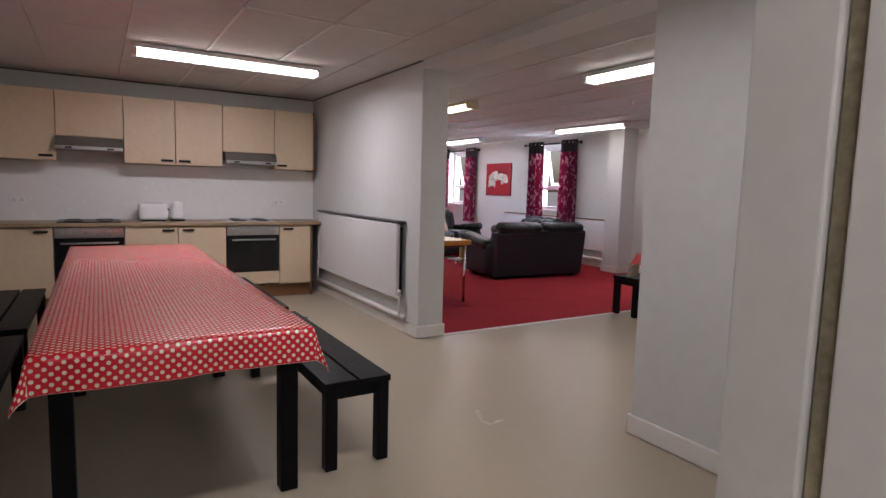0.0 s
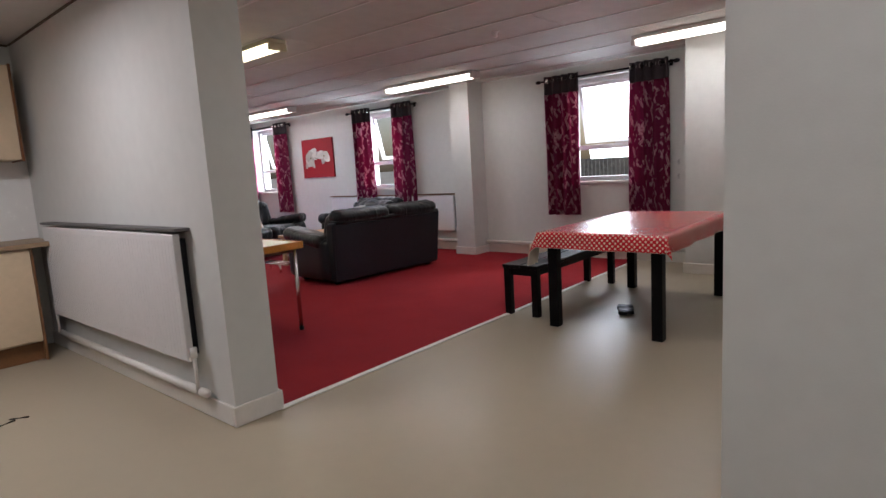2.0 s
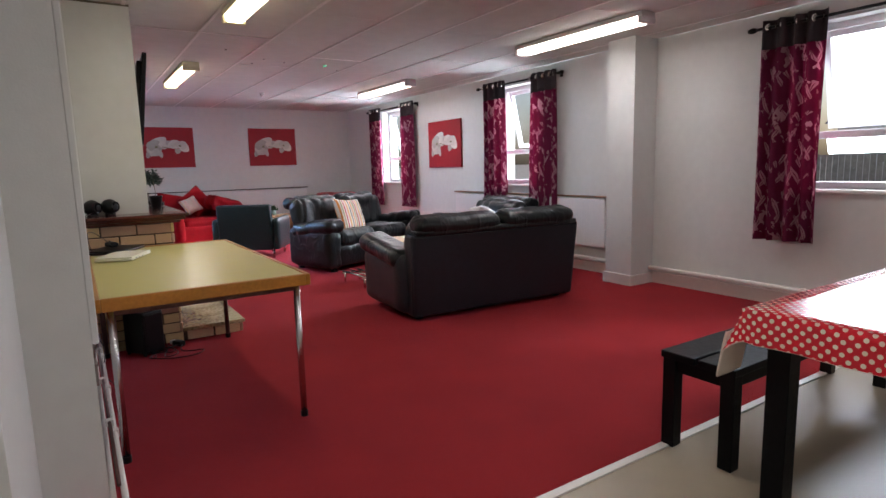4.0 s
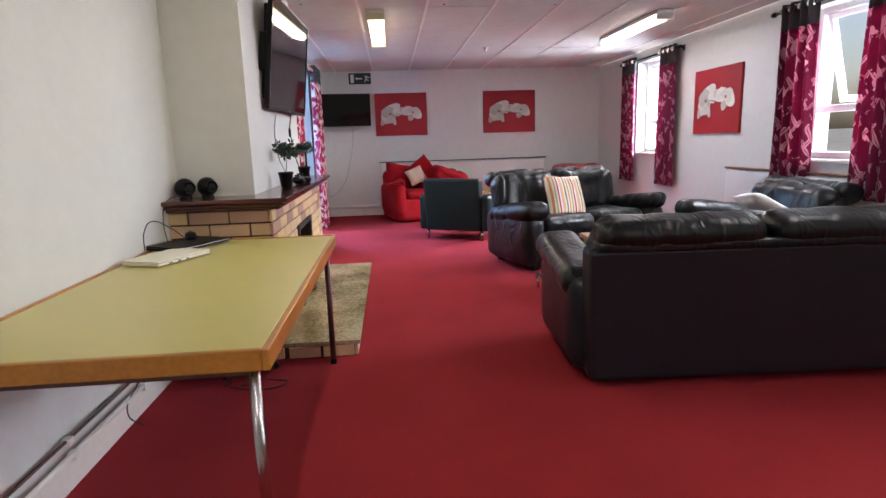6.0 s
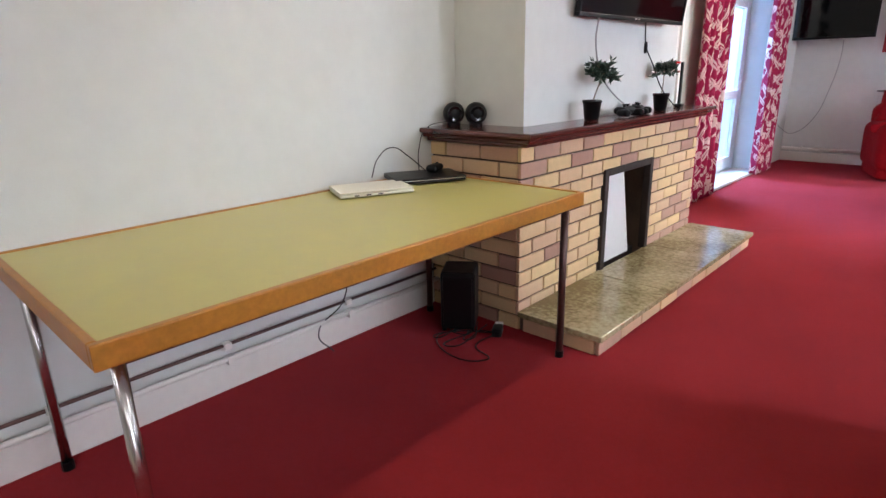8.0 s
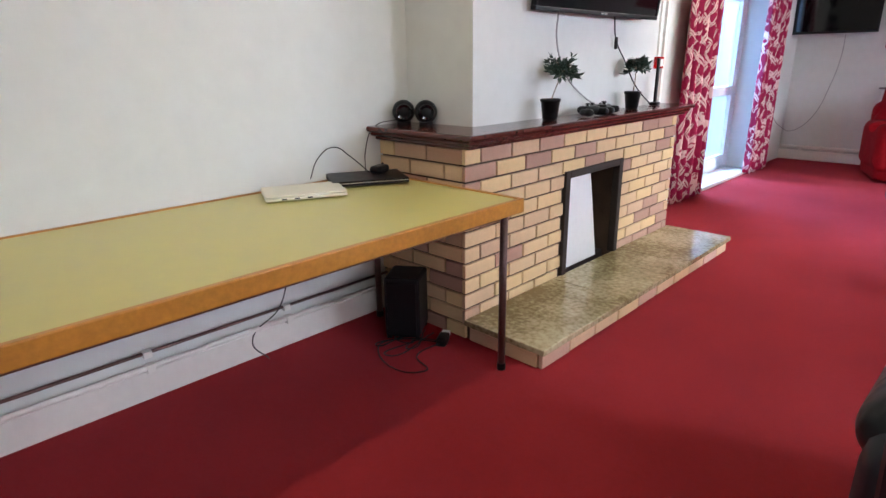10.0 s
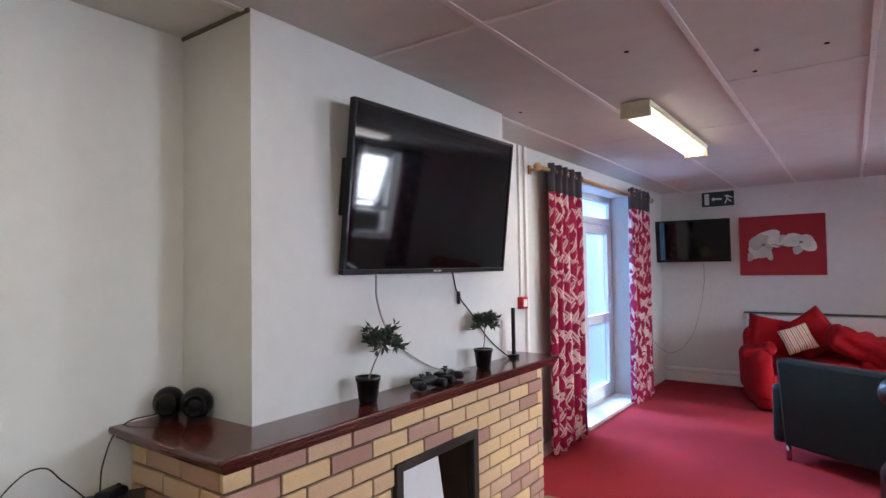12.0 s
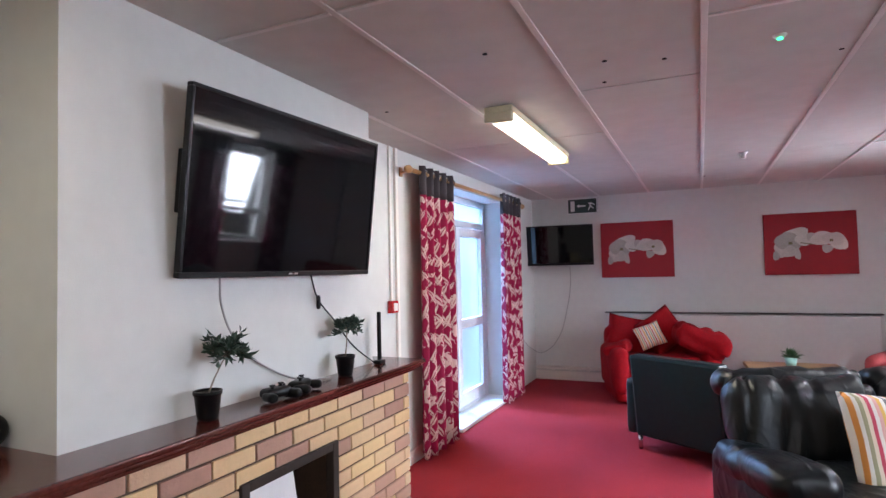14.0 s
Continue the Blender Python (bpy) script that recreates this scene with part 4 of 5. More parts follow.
# ---- seating ----
def sofa(x, y, rz, w, label, seats=2, d=0.9, lean=0.12, wr=0.010, back=LEATHER_BACK, mat=LEATHER, name="sofa", category="sofa", h=0.86):
    """A padded leather sofa; local +y is its front."""
    t = thing(name, label, category, x, y, 0, rz, "seats in the lounge")
    hw, hd = w / 2, d / 2
    aw = 0.20
    part("base", SB(0, 0.02, 0.19, w - 0.12, d - 0.16, 0.28, 0.05, cuts=5), back, t, smooth=True)
    bm = bmesh.new()
    inset = 0.02 if back is LEATHER_BACK else 0.14
    box(bm, -hw + inset, -hd + inset, 0.035, hw - inset, -hd + 0.16 + inset, h - 0.08, 0.03)
    for v in bm.verts:
        v.co.y -= (v.co.z / h) * lean
        v.co.x *= 1 + 0.045 * v.co.z
    part("outer_back", bm, back, t, "smooth black vinyl rear panel")
    if back is LEATHER_BACK:
        bm = SB(0, -hd + 0.075 - lean * 0.93, h - 0.075, w - 0.07, 0.15, 0.05, 0.02, cuts=6)
        part("back_rail", bm, mat, t, "piped seam along the back", smooth=True)
    sw = (w - 2 * aw + 0.04) / seats
    for i in range(seats):
        cx = -hw + aw - 0.02 + sw * (i + 0.5)
        part("seat_cushion", SB(cx, 0.10, 0.40, sw - 0.01, d - 0.28, 0.22, 0.085, cuts=16, wrinkle=wr, freq=9, seed=i * 3.3 + x), mat, t, smooth=True)
        bw = (w - 0.06) / seats
        bx = -hw + 0.03 + bw * (i + 0.5)
        m = Matrix.Rotation(radians(13), 4, 'X')
        part("back_cushion", SB(bx, -hd + 0.20 - lean * 0.55, h - 0.215, bw - 0.005, 0.28, 0.50, 0.13, m, cuts=36, wrinkle=wr * 1.8, freq=8, seed=i * 5.1 + y), mat, t, "wrinkled padded back cushion", smooth=True)
        part("headrest", SB(bx, -hd + 0.10 - lean * 0.85, h - 0.02, bw - 0.02, 0.23, 0.16, 0.078, m, cuts=26, wrinkle=wr * 1.3, freq=10, seed=i * 2.1 + y), mat, t, smooth=True)
    for s in (-1, 1):
        part("armrest", SB(s * (hw - aw / 2 + 0.045), 0.05, 0.30, aw + 0.02, d - 0.10, 0.50, 0.08, cuts=9, wrinkle=wr, freq=8, seed=s + x), back, t, smooth=True)
        m = Matrix.Rotation(radians(7), 4, 'X')
        part("arm_pad", SB(s * (hw - aw / 2 + 0.045), 0.10, 0.545, aw + 0.08, d - 0.12, 0.18, 0.088, m, cuts=26, wrinkle=wr * 1.2, freq=9, seed=s * 2 + y), mat, t, "rounded padded arm top", smooth=True)
        for q in (-1, 1):
            part("foot", B(s * (hw - 0.12) - 0.03, q * (hd - 0.14) - 0.03, 0, s * (hw - 0.12) + 0.03, q * (hd - 0.14) + 0.03, 0.06, 0.004), BLACKP, t)
    return t


sofa(3.27, 2.83, -3.5, 1.72, "black leather two-seat sofa with a smooth rear panel", wr=0.006, lean=0.07, d=0.94, h=0.81)
sofa(3.34, 5.62, 180 + 20, 1.62, "black wrinkled leather two-seat sofa with plump arms", wr=0.019, h=0.86, back=LEATHER)
sofa(4.52, 4.30, 90, 1.05, "black leather armchair below the window", seats=1, d=0.86, wr=0.014, back=LEATHER, name="armchair", category="armchair", h=0.79)


def cushion(x, y, z, rx, ry, rz, s, mat, label, thick=0.15):
    t = bmesh.new()
    bmesh.ops.create_grid(t, x_segments=14, y_segments=14, size=1)
    uvl = t.loops.layers.uv.new("UVMap")
    top = list(t.verts)
    for f in t.faces:
        for lp in f.loops:
            lp[uvl].uv = (lp.vert.co.x * 0.5 + 0.5, lp.vert.co.y * 0.5 + 0.5)
    r = bmesh.ops.duplicate(t, geom=list(t.faces))
    low = [g for g in r["geom"] if isinstance(g, bmesh.types.BMVert)]
    for group, sg in ((top, 1), (low, -1)):
        for v in group:
            u, w = v.co.x, v.co.y
            hgt = (max(0, 1 - u ** 4) * max(0, 1 - w ** 4)) ** 0.5
            pinch = 1 - 0.07 * (1 - abs(w)) * abs(u) ** 3 - 0.07 * (1 - abs(u)) * abs(w) ** 3
            v.co = Vector((u * s / 2 * pinch, w * s / 2 * pinch, sg * (hgt * thick / 2 + 0.012 * hgt * noise.noise(Vector((u * 2.2, w * 2.2, sg + x))))))
    bmesh.ops.remove_doubles(t, verts=t.verts, dist=0.0005)
    o = solid("cushion", t, mat, label, "cushion", group="loose cushions", smooth=True)
    o.matrix_basis = pose(x, y, z, rx, ry, rz)
    return o


cushion(3.22, 5.50, 0.655, 66, 4, 22, 0.46, STRIPES, "striped cotton cushion propped on the black sofa")
cushion(4.42, 4.10, 0.655, 30, 8, 80, 0.38, surf("grey_white_cloth", (0.62, 0.60, 0.58), 0.9, var=0.2, scale=14), "pale cushion on the black armchair", 0.12)

# dark teal armchair seen from behind
ac = thing("armchair", "dark teal leather armchair with slim arms and chrome feet", "armchair", 2.40, 7.275, 0, -31.5, "seats in the lounge")
bm = bmesh.new()
box(bm, -0.385, -0.36, 0.12, 0.385, -0.22, 0.785, 0.025)
for v in bm.verts:
    v.co.y -= (v.co.z - 0.1) * 0.10
part("backrest", bm, TEAL, ac)
part("seat", SB(0, 0.06, 0.31, 0.75, 0.62, 0.30, 0.06, cuts=7, wrinkle=0.006), TEAL, ac, smooth=True)
for s in (-1, 1):
    part("armrest", SB(s * 0.435, 0.0, 0.35, 0.10, 0.72, 0.46, 0.035, cuts=6), TEAL, ac, smooth=True)
    for q in (-0.31, 0.30):
        part("foot", rod(bmesh.new(), (s * 0.38, q, 0), (s * 0.38, q, 0.13), 0.018, 12), CHROME, ac, "short chrome foot", smooth=True)


def fabric_chair(x, y, rz, mat, label, w=0.95):
    t = thing("armchair", label, "armchair", x, y, 0, rz, "seats in the lounge")
    part("base", SB(0, 0, 0.20, w - 0.06, 0.78, 0.38, 0.06, cuts=6, wrinkle=0.01), mat, t, smooth=True)
    part("seat_cushion", SB(0, 0.08, 0.42, w - 0.36, 0.62, 0.18, 0.08, cuts=9, wrinkle=0.02), mat, t, smooth=True)
    part("backrest", SB(0, -0.31, 0.55, w - 0.08, 0.24, 0.54, 0.11, Matrix.Rotation(radians(8), 4, 'X'), cuts=9, wrinkle=0.02), mat, t, smooth=True)
    for s in (-1, 1):
        part("armrest", SB(s * (w / 2 - 0.09), 0.04, 0.36, 0.20, 0.78, 0.50, 0.095, cuts=9, wrinkle=0.018, seed=s), mat, t, smooth=True)
    return t


fabric_chair(1.92, 9.20, 200, REDFAB, "red fabric armchair heaped with cushions against the radiator", 1.15)
fabric_chair(4.42, 8.98, 150, PINKFAB, "faded red fabric armchair in the corner", 0.95)
cushion(1.58, 9.36, 0.70, 62, 12, 12, 0.46, REDFAB, "plump red cushion on the red armchair", 0.2)
cushion(1.98, 9.34, 0.75, 66, -34, 20, 0.46, REDFAB, "plump red cushion on the red armchair", 0.2)
cushion(1.86, 9.16, 0.71, 58, -20, 16, 0.29, STRIPES, "small striped cushion on the red armchair", 0.12)
bm = SB(2.40, 9.12, 0.68, 0.62, 0.5, 0.28, 0.13, Matrix.Rotation(radians(18), 4, 'Y'), cuts=15, wrinkle=0.05, freq=7)
solid("throw_blanket", bm, REDFAB, "crumpled red throw heaped on the red armchair", "blanket", smooth=True)
bm = SB(1.52, 8.98, 0.585, 0.30, 0.42, 0.12, 0.05, Matrix.Rotation(radians(-14), 4, 'Y'), cuts=11, wrinkle=0.03, freq=8)
solid("throw_blanket", bm, REDFAB, "folded red throw over the arm of the red armchair", "blanket", smooth=True)


# ---- kitchen units ----
def handle(parent, x, y, z):
    bm = B(x - 0.06, y - 0.024, z - 0.012, x + 0.06, y - 0.014, z + 0.012, 0.003)
    box(bm, x - 0.05, y - 0.016, z - 0.005, x - 0.04, y, z + 0.005)
    box(bm, x + 0.04, y - 0.016, z - 0.005, x + 0.05, y, z + 0.005)
    part("handle", bm, BLACKP, parent, "dark bar handle")


KW = 2.945


def base_unit(x0, x1, hinge):
    t = thing("base_cabinet", "pale maple base cabinet with a dark bar handle", "cabinet", 0, 0, 0, 0, "kitchen base units")
    part("body", B(x0 + 0.002, 2.422, 0.15, x1 - 0.002, KW, 0.868), CABF, t)
    d = part("door", B(x0 + 0.004, 2.402, 0.165, x1 - 0.004, 2.420, 0.862, 0.002), CABF, t)
    handle(d, x1 - 0.1 if hinge < 0 else x0 + 0.1, 2.402, 0.825)


def wall_unit(x0, x1, z0, hinge):
    t = thing("wall_cabinet", "pale maple wall cabinet", "cabinet", 0, 0, 0, 0, "kitchen wall units")
    part("body", B(x0 + 0.002, 2.652, z0, x1 - 0.002, KW, 2.25), CABF, t)
    d = part("door", B(x0 + 0.004, 2.632, z0 + 0.004, x1 - 0.004, 2.650, 2.246, 0.002), CABF, t)
    if hinge:
        handle(d, x1 - 0.09 if hinge < 0 else x0 + 0.09, 2.632, z0 + 0.045)


for x0, x1, hg in ((-4.95, -4.35, -1), (-4.35, -3.72, 1), (-3.72, -3.10, -1), (-2.475, -1.96, -1), (-1.96, -1.46, 1), (-0.85, -0.47, 1)):
    base_unit(x0, x1, hg)
for x0, x1, z0, hg in ((-4.95, -4.3, 1.54, -1), (-4.3, -3.68, 1.54, 1), (-3.68, -3.055, 1.54, -1), (-3.055, -2.45, 1.79, 0), (-2.45, -1.945, 1.54, -1), (-1.945, -1.445, 1.54, 1), (-1.445, -0.85, 1.72, 0), (-0.85, -0.365, 1.54, 1)):
    wall_unit(x0, x1, z0, hg)
solid("end_panel", B(-0.365, 2.64, 1.53, -0.347, KW, 2.26, 0.002), CABEDGE, "brown wooden end panel of the wall cabinets", "panel")
solid("end_panel", B(-0.47, 2.41, 0.0, -0.452, KW, 0.868, 0.002), CABEDGE, "brown wooden end panel of the base cabinets", "panel")
solid("plinth", B(-4.95, 2.47, 0, -0.47, 2.488, 0.15), CABEDGE, "brown plinth under the base cabinets", "plinth")
bm = B(-4.95, 2.372, 0.872, -0.275, KW, 0.908, 0.006)
solid("worktop", bm, WORKTOP, "continuous brown laminate worktop", "worktop")
solid("splashback", B(-4.95, 2.940, 0.910, -0.262, 2.949, 1.535), TILEW, "white glossy splashback", "splashback", "structure")


def oven(x0, x1):
    t = thing("oven", "built-in electric oven with a steel control panel and black glass door", "oven", 0, 0, 0, 0, "kitchen ovens")
    part("body", B(x0 + 0.006, 2.425, 0.17, x1 - 0.006, KW - 0.02, 0.866), BLACKP, t)
    c = part("control_panel", B(x0 + 0.006, 2.402, 0.755, x1 - 0.006, 2.424, 0.864, 0.003), STEEL, t, "brushed steel control panel")
    for k in (0.12, 0.22, 0.78, 0.88):
        xx = x0 + (x1 - x0) * k
        part("knob", rod(bmesh.new(), (xx, 2.402, 0.81), (xx, 2.38, 0.81), 0.017, 14, 0.014), STEEL, c)
    d = part("door", B(x0 + 0.008, 2.400, 0.325, x1 - 0.008, 2.424, 0.748, 0.004), OVENG, t, "black glass oven door")
    bm = rod(bmesh.new(), (x0 + 0.06, 2.368, 0.705), (x1 - 0.06, 2.368, 0.705), 0.009, 10)
    for xx in (x0 + 0.08, x1 - 0.08):
        rod(bm, (xx, 2.368, 0.705), (xx, 2.40, 0.705), 0.006, 8)
    part("handle", bm, STEEL, d)
    part("lower_panel", B(x0 + 0.006, 2.402, 0.175, x1 - 0.006, 2.424, 0.318, 0.002), CABF, t, "maple drawer panel")


def hob(x0, x1, mat):
    t = thing("hob", "electric hob with four plates set in the worktop", "hob", 0, 0, 0, 0, "kitchen hobs")
    part("plate", B(x0 + 0.03, 2.43, 0.908, x1 - 0.03, 2.90, 0.918, 0.003), mat, t)
    for cx, cy, r in ((0.28, 2.54, 0.085), (0.72, 2.54, 0.07), (0.28, 2.78, 0.07), (0.72, 2.78, 0.085)):
        xx = x0 + (x1 - x0) * cx
        part("ring", lathe(bmesh.new(), [(r, 0.918), (r, 0.926), (r * 0.85, 0.929), (0.02, 0.929)], 20, Matrix.Translation((xx, cy, 0))), BLACKP, t)


HOODM = surf("dull_hood_metal", (0.20, 0.18, 0.155), 0.42, metal=0.6, var=0.25)


def hood(x0, x1, z):
    t = thing("cooker_hood", "grey steel cooker hood under a wall cabinet", "cooker hood", 0, 0, 0, 0, "kitchen hoods")
    bm = B(x0 + 0.006, 2.56, z - 0.10, x1 - 0.006, KW - 0.01, z - 0.002, 0.004)
    for v in bm.verts:
        if v.co.z > z - 0.05 and v.co.y < 2.7:
            v.co.y += 0.05
    part("canopy", bm, HOODM, t)
    part("front_lip", B(x0 + 0.006, 2.535, z - 0.135, x1 - 0.006, KW - 0.02, z - 0.10, 0.005), STEEL, t)
    for k in (0.2, 0.8):
        xx = x0 + (x1 - x0) * k
        part("switch", B(xx - 0.03, 2.531, z - 0.127, xx + 0.03, 2.536, z - 0.11, 0.001), BLACKP, t)


for x0, x1, z, mt in ((-3.10, -2.475, 1.79, BLACKP), (-1.46, -0.85, 1.72, STEEL)):
    oven(x0, x1)
    hob(x0, x1, mt)
    hood(x0 + 0.03, x1 + 0.02, z)

to = thing("toaster", "white plastic toaster on the worktop", "toaster", -2.18, 2.74, 0.908)
part("body", SB(0, 0, 0.105, 0.29, 0.17, 0.19, 0.03, cuts=6), WHITEP, to, smooth=True)
part("slot", B(-0.1, -0.035, 0.199, 0.1, -0.012, 0.2015), BLACKP, to)
part("slot", B(-0.1, 0.012, 0.199, 0.1, 0.035, 0.2015), BLACKP, to)
part("lever", B(0.145, -0.02, 0.12, 0.165, 0.02, 0.14, 0.003), BLACKP, to)
part("base", B(-0.12, -0.07, 0.0, 0.12, 0.07, 0.015), BLACKP, to)
ke = thing("kettle", "white plastic jug kettle beside the toaster", "kettle", -1.93, 2.74, 0.908)
part("jug", lathe(bmesh.new(), [(0.075, 0.02), (0.078, 0.05), (0.065, 0.17), (0.058, 0.205), (0.03, 0.22)], 18), WHITEP, ke, smooth=True)
part("base", lathe(bmesh.new(), [(0.08, 0), (0.08, 0.018), (0.07, 0.02)], 18), BLACKP, ke)
cable("handle", [(-0.06, 0, 0.19), (-0.12, 0, 0.17), (-0.12, 0, 0.08), (-0.075, 0, 0.06)], 0.011, WHITEP, "", parent=ke)


def socket(m, w, mat, label, holes):
    t = thing("wall_socket", label, "socket")
    t.matrix_basis = m
    part("plate", B(-w / 2, -0.043, 0, w / 2, 0.043, 0.009, 0.003), mat, t)
    for hx in holes:
        for a, b in ((hx, 0.014), (hx - 0.011, -0.006), (hx + 0.011, -0.006)):
            part("pin_hole", B(a - 0.003, b - 0.006, 0.0092, a + 0.003, b + 0.006, 0.0098), BLACKP, t)
        part("switch", B(hx - 0.008, 0.024, 0.009, hx + 0.008, 0.038, 0.013, 0.001), mat, t)


for x in (-3.66, -3.42, -0.72):
    socket(pose(x, 2.940, 1.12, 90, 0, 0), 0.146, WHITEP, "white double wall socket above the worktop", (-0.035, 0.035))
GREYM = surf("brushed_grey_plate", (0.30, 0.27, 0.24), 0.35, metal=0.8, var=0.2)
socket(pose(X0, 1.44, 0.49, 90, 0, 90), 0.086, GREYM, "metal single socket on the wall below the table", (0.0,))
socket(pose(X0, 1.55, 0.50, 90, 0, 90), 0.086, GREYM, "metal single socket on the wall below the table", (0.0,))
socket(pose(X0, 0.98, 0.52, 90, 0, 90), 0.086, GREYM, "metal single socket on the wall near the table", (0.0,))


# ---- black wooden dining furniture ----
def bench(x, y, rz, w, label):
    t = thing("bench", label, "bench", x, y, 0, rz, "black benches")
    for s in (-1, 1):
        part("plank", B(-w / 2, s * 0.088 - 0.080, 0.405, w / 2, s * 0.088 + 0.080, 0.437, 0.004), BLACKW, t)
    for s in (-1, 1):
        part("apron", B(-w / 2 + 0.05, s * 0.13 - 0.012, 0.345, w / 2 - 0.05, s * 0.13 + 0.012, 0.405, 0.002), BLACKW, t)
        part("end_rail", B(s * (w / 2 - 0.04) - 0.014, -0.105, 0.345, s * (w / 2 - 0.04) + 0.014, 0.105, 0.405, 0.002), BLACKW, t)
        for q in (-1, 1):
            part("leg", B(s * (w / 2 - 0.04) - 0.030, q * 0.133 - 0.030, 0, s * (w / 2 - 0.04) + 0.030, q * 0.133 + 0.030, 0.405, 0.004), BLACKW, t)


def dining_table(x, y, rz, w, d, label):
    t = thing("dining_table", label, "table", x, y, 0, rz, "black dining tables")
    part("tabletop", B(-w / 2, -d / 2, 0.705, w / 2, d / 2, 0.74, 0.004), BLACKW, t)
    for s in (-1, 1):
        part("apron", B(-w / 2 + 0.1, s * (d / 2 - 0.08) - 0.012, 0.625, w / 2 - 0.1, s * (d / 2 - 0.08) + 0.012, 0.705, 0.002), BLACKW, t)
        part("apron", B(s * (w / 2 - 0.08) - 0.012, -d / 2 + 0.1, 0.625, s * (w / 2 - 0.08) + 0.012, d / 2 - 0.1, 0.705, 0.002), BLACKW, t)
        for q in (-1, 1):
            part("leg", B(s * (w / 2 - 0.075) - 0.038, q * (d / 2 - 0.075) - 0.038, 0, s * (w / 2 - 0.075) + 0.038, q * (d / 2 - 0.075) + 0.038, 0.705, 0.004), BLACKW, t)


def tablecloth(x0, y0, x1, y1, z, drop, label, seed):
    """A cloth over a rectangle: flat on top, folded down at the edges, flaps at the corners."""
    t = thing("tablecloth", label, "tablecloth", 0, 0, 0, 0, "dotted tablecloths")
    rn = random.Random(seed)
    ph = [rn.uniform(0, 6) for _ in range(6)]

    def axis(a, b):
        n = max(6, int((b - a) / 0.06))
        inner = [a + (b - a) * i / n for i in range(n + 1)]
        ov = [drop * k / 5 for k in range(1, 6)]
        return [a - o for o in reversed(ov)] + inner + [b + o for o in ov]

    xs, ys = axis(x0, x1), axis(y0, y1)

    def sheet(off):
        bm = bmesh.new()
        uvl = bm.loops.layers.uv.new("UVMap")
        g = []
        for u in xs:
            row = []
            for v in ys:
                ex, ey = max(x0 - u, u - x1, 0), max(y0 - v, v - y1, 0)
                cx, cy = min(max(u, x0), x1), min(max(v, y0), y1)
                sx, sy = (1 if u > x1 else -1), (1 if v > y1 else -1)
                w1 = 0.010 * math.sin(cy * 11 + ph[0]) + 0.006 * math.sin(cy * 23 + ph[1])
                w2 = 0.010 * math.sin(cx * 11 + ph[2]) + 0.006 * math.sin(cx * 23 + ph[3])
                px, py, dz = cx, cy, 0.0
                if ex > 0 and ey > 0:
                    r = math.hypot(ex, ey)
                    ang = math.atan2(ey, ex)
                    fold = 0.022 * math.cos(4 * (ang - math.pi / 4)) * r / drop
                    px += sx * (0.10 * ex + 0.16 * r * math.cos(ang) + fold * 0.5)
                    py += sy * (0.10 * ey + 0.16 * r * math.sin(ang) + fold * 0.5)
                    dz = r * 0.96
                elif ex > 0:
                    px += sx * (0.006 + ex * 0.10 + w1 * ex / drop)
                    dz = ex * 0.99
                elif ey > 0:
                    py += sy * (0.006 + ey * 0.10 + w2 * ey / drop)
                    dz = ey * 0.99
                zz = z - dz + off + (0.0012 * noise.noise(Vector((u * 5, v * 5, seed))) if dz == 0 else 0)
                row.append(bm.verts.new((px - (sx * -off * 0.9 if ex > 0 else 0), py - (sy * -off * 0.9 if ey > 0 else 0), zz)))
            g.append(row)
        for i in range(len(xs) - 1):
            for j in range(len(ys) - 1):
                f = bm.faces.new((g[i][j], g[i + 1][j], g[i + 1][j + 1], g[i][j + 1]))
                for lp, (a, b) in zip(f.loops, ((i, j), (i + 1, j), (i + 1, j + 1), (i, j + 1))):
                    lp[uvl].uv = (xs[a], ys[b])
        return bm

    part("cloth", sheet(0.0), SPOTTED, t, smooth=True)
    part("backing", sheet(-0.0025), BACKING, t, "plain cream flannel backing", smooth=True)
    return t


dining_table(-2.43, -1.14, 90, 1.86, 0.98, "black wooden dining table under a dotted oilcloth")
dining_table(-2.43, 0.74, 90, 1.86, 0.98, "black wooden dining table under a dotted oilcloth")
tablecloth(-2.935, -2.085, -1.925, 1.685, 0.746, 0.14, "long red oilcloth with cream dots over the kitchen tables", 1)
for bx in (-1.66, -3.27):
    for by in (-1.17, 0.55):
        bench(bx, by, 90, 1.60 if by < 0 else 1.52, "black wooden bench with two seat planks beside the long table")
dining_table(2.935, -0.935, 0, 1.67, 0.95, "black wooden dining table with a dotted oilcloth by the window")
cl = tablecloth(2.08, -1.43, 3.79, -0.44, 0.746, 0.115, "red oilcloth with cream dots on the window table", 2)
part("turned_corner", SB(2.12, -0.385, 0.575, 0.15, 0.012, 0.18, 0.005, Matrix.Rotation(radians(9), 4, 'X'), cuts=8, wrinkle=0.006), BACKING, cl, "corner turned over to show the cream backing", smooth=True)
bench(3.06, -0.14, 0, 1.56, "black wooden bench at the edge of the carpet")

rn = random.Random(5)
bm = bmesh.new()
for k, (cx, cy, r1, r2, a) in enumerate(((-0.77, -1.72, 0.018, 0.075, -24), (-0.80, -1.83, 0.014, 0.05, 20), (-0.72, -1.85, 0.05, 0.014, 8))):
    vs = []
    for q in range(12):
        an = 2 * math.pi * q / 12
        rr = rn.uniform(0.7, 1.2)
        px, py = r1 * rr * math.cos(an), r2 * rr * math.sin(an)
        vs.append(bm.verts.new((cx + px * math.cos(radians(a)) - py * math.sin(radians(a)), cy + px * math.sin(radians(a)) + py * math.cos(radians(a)), 0.0005 + 0.0003 * k)))
    bm.faces.new(vs)
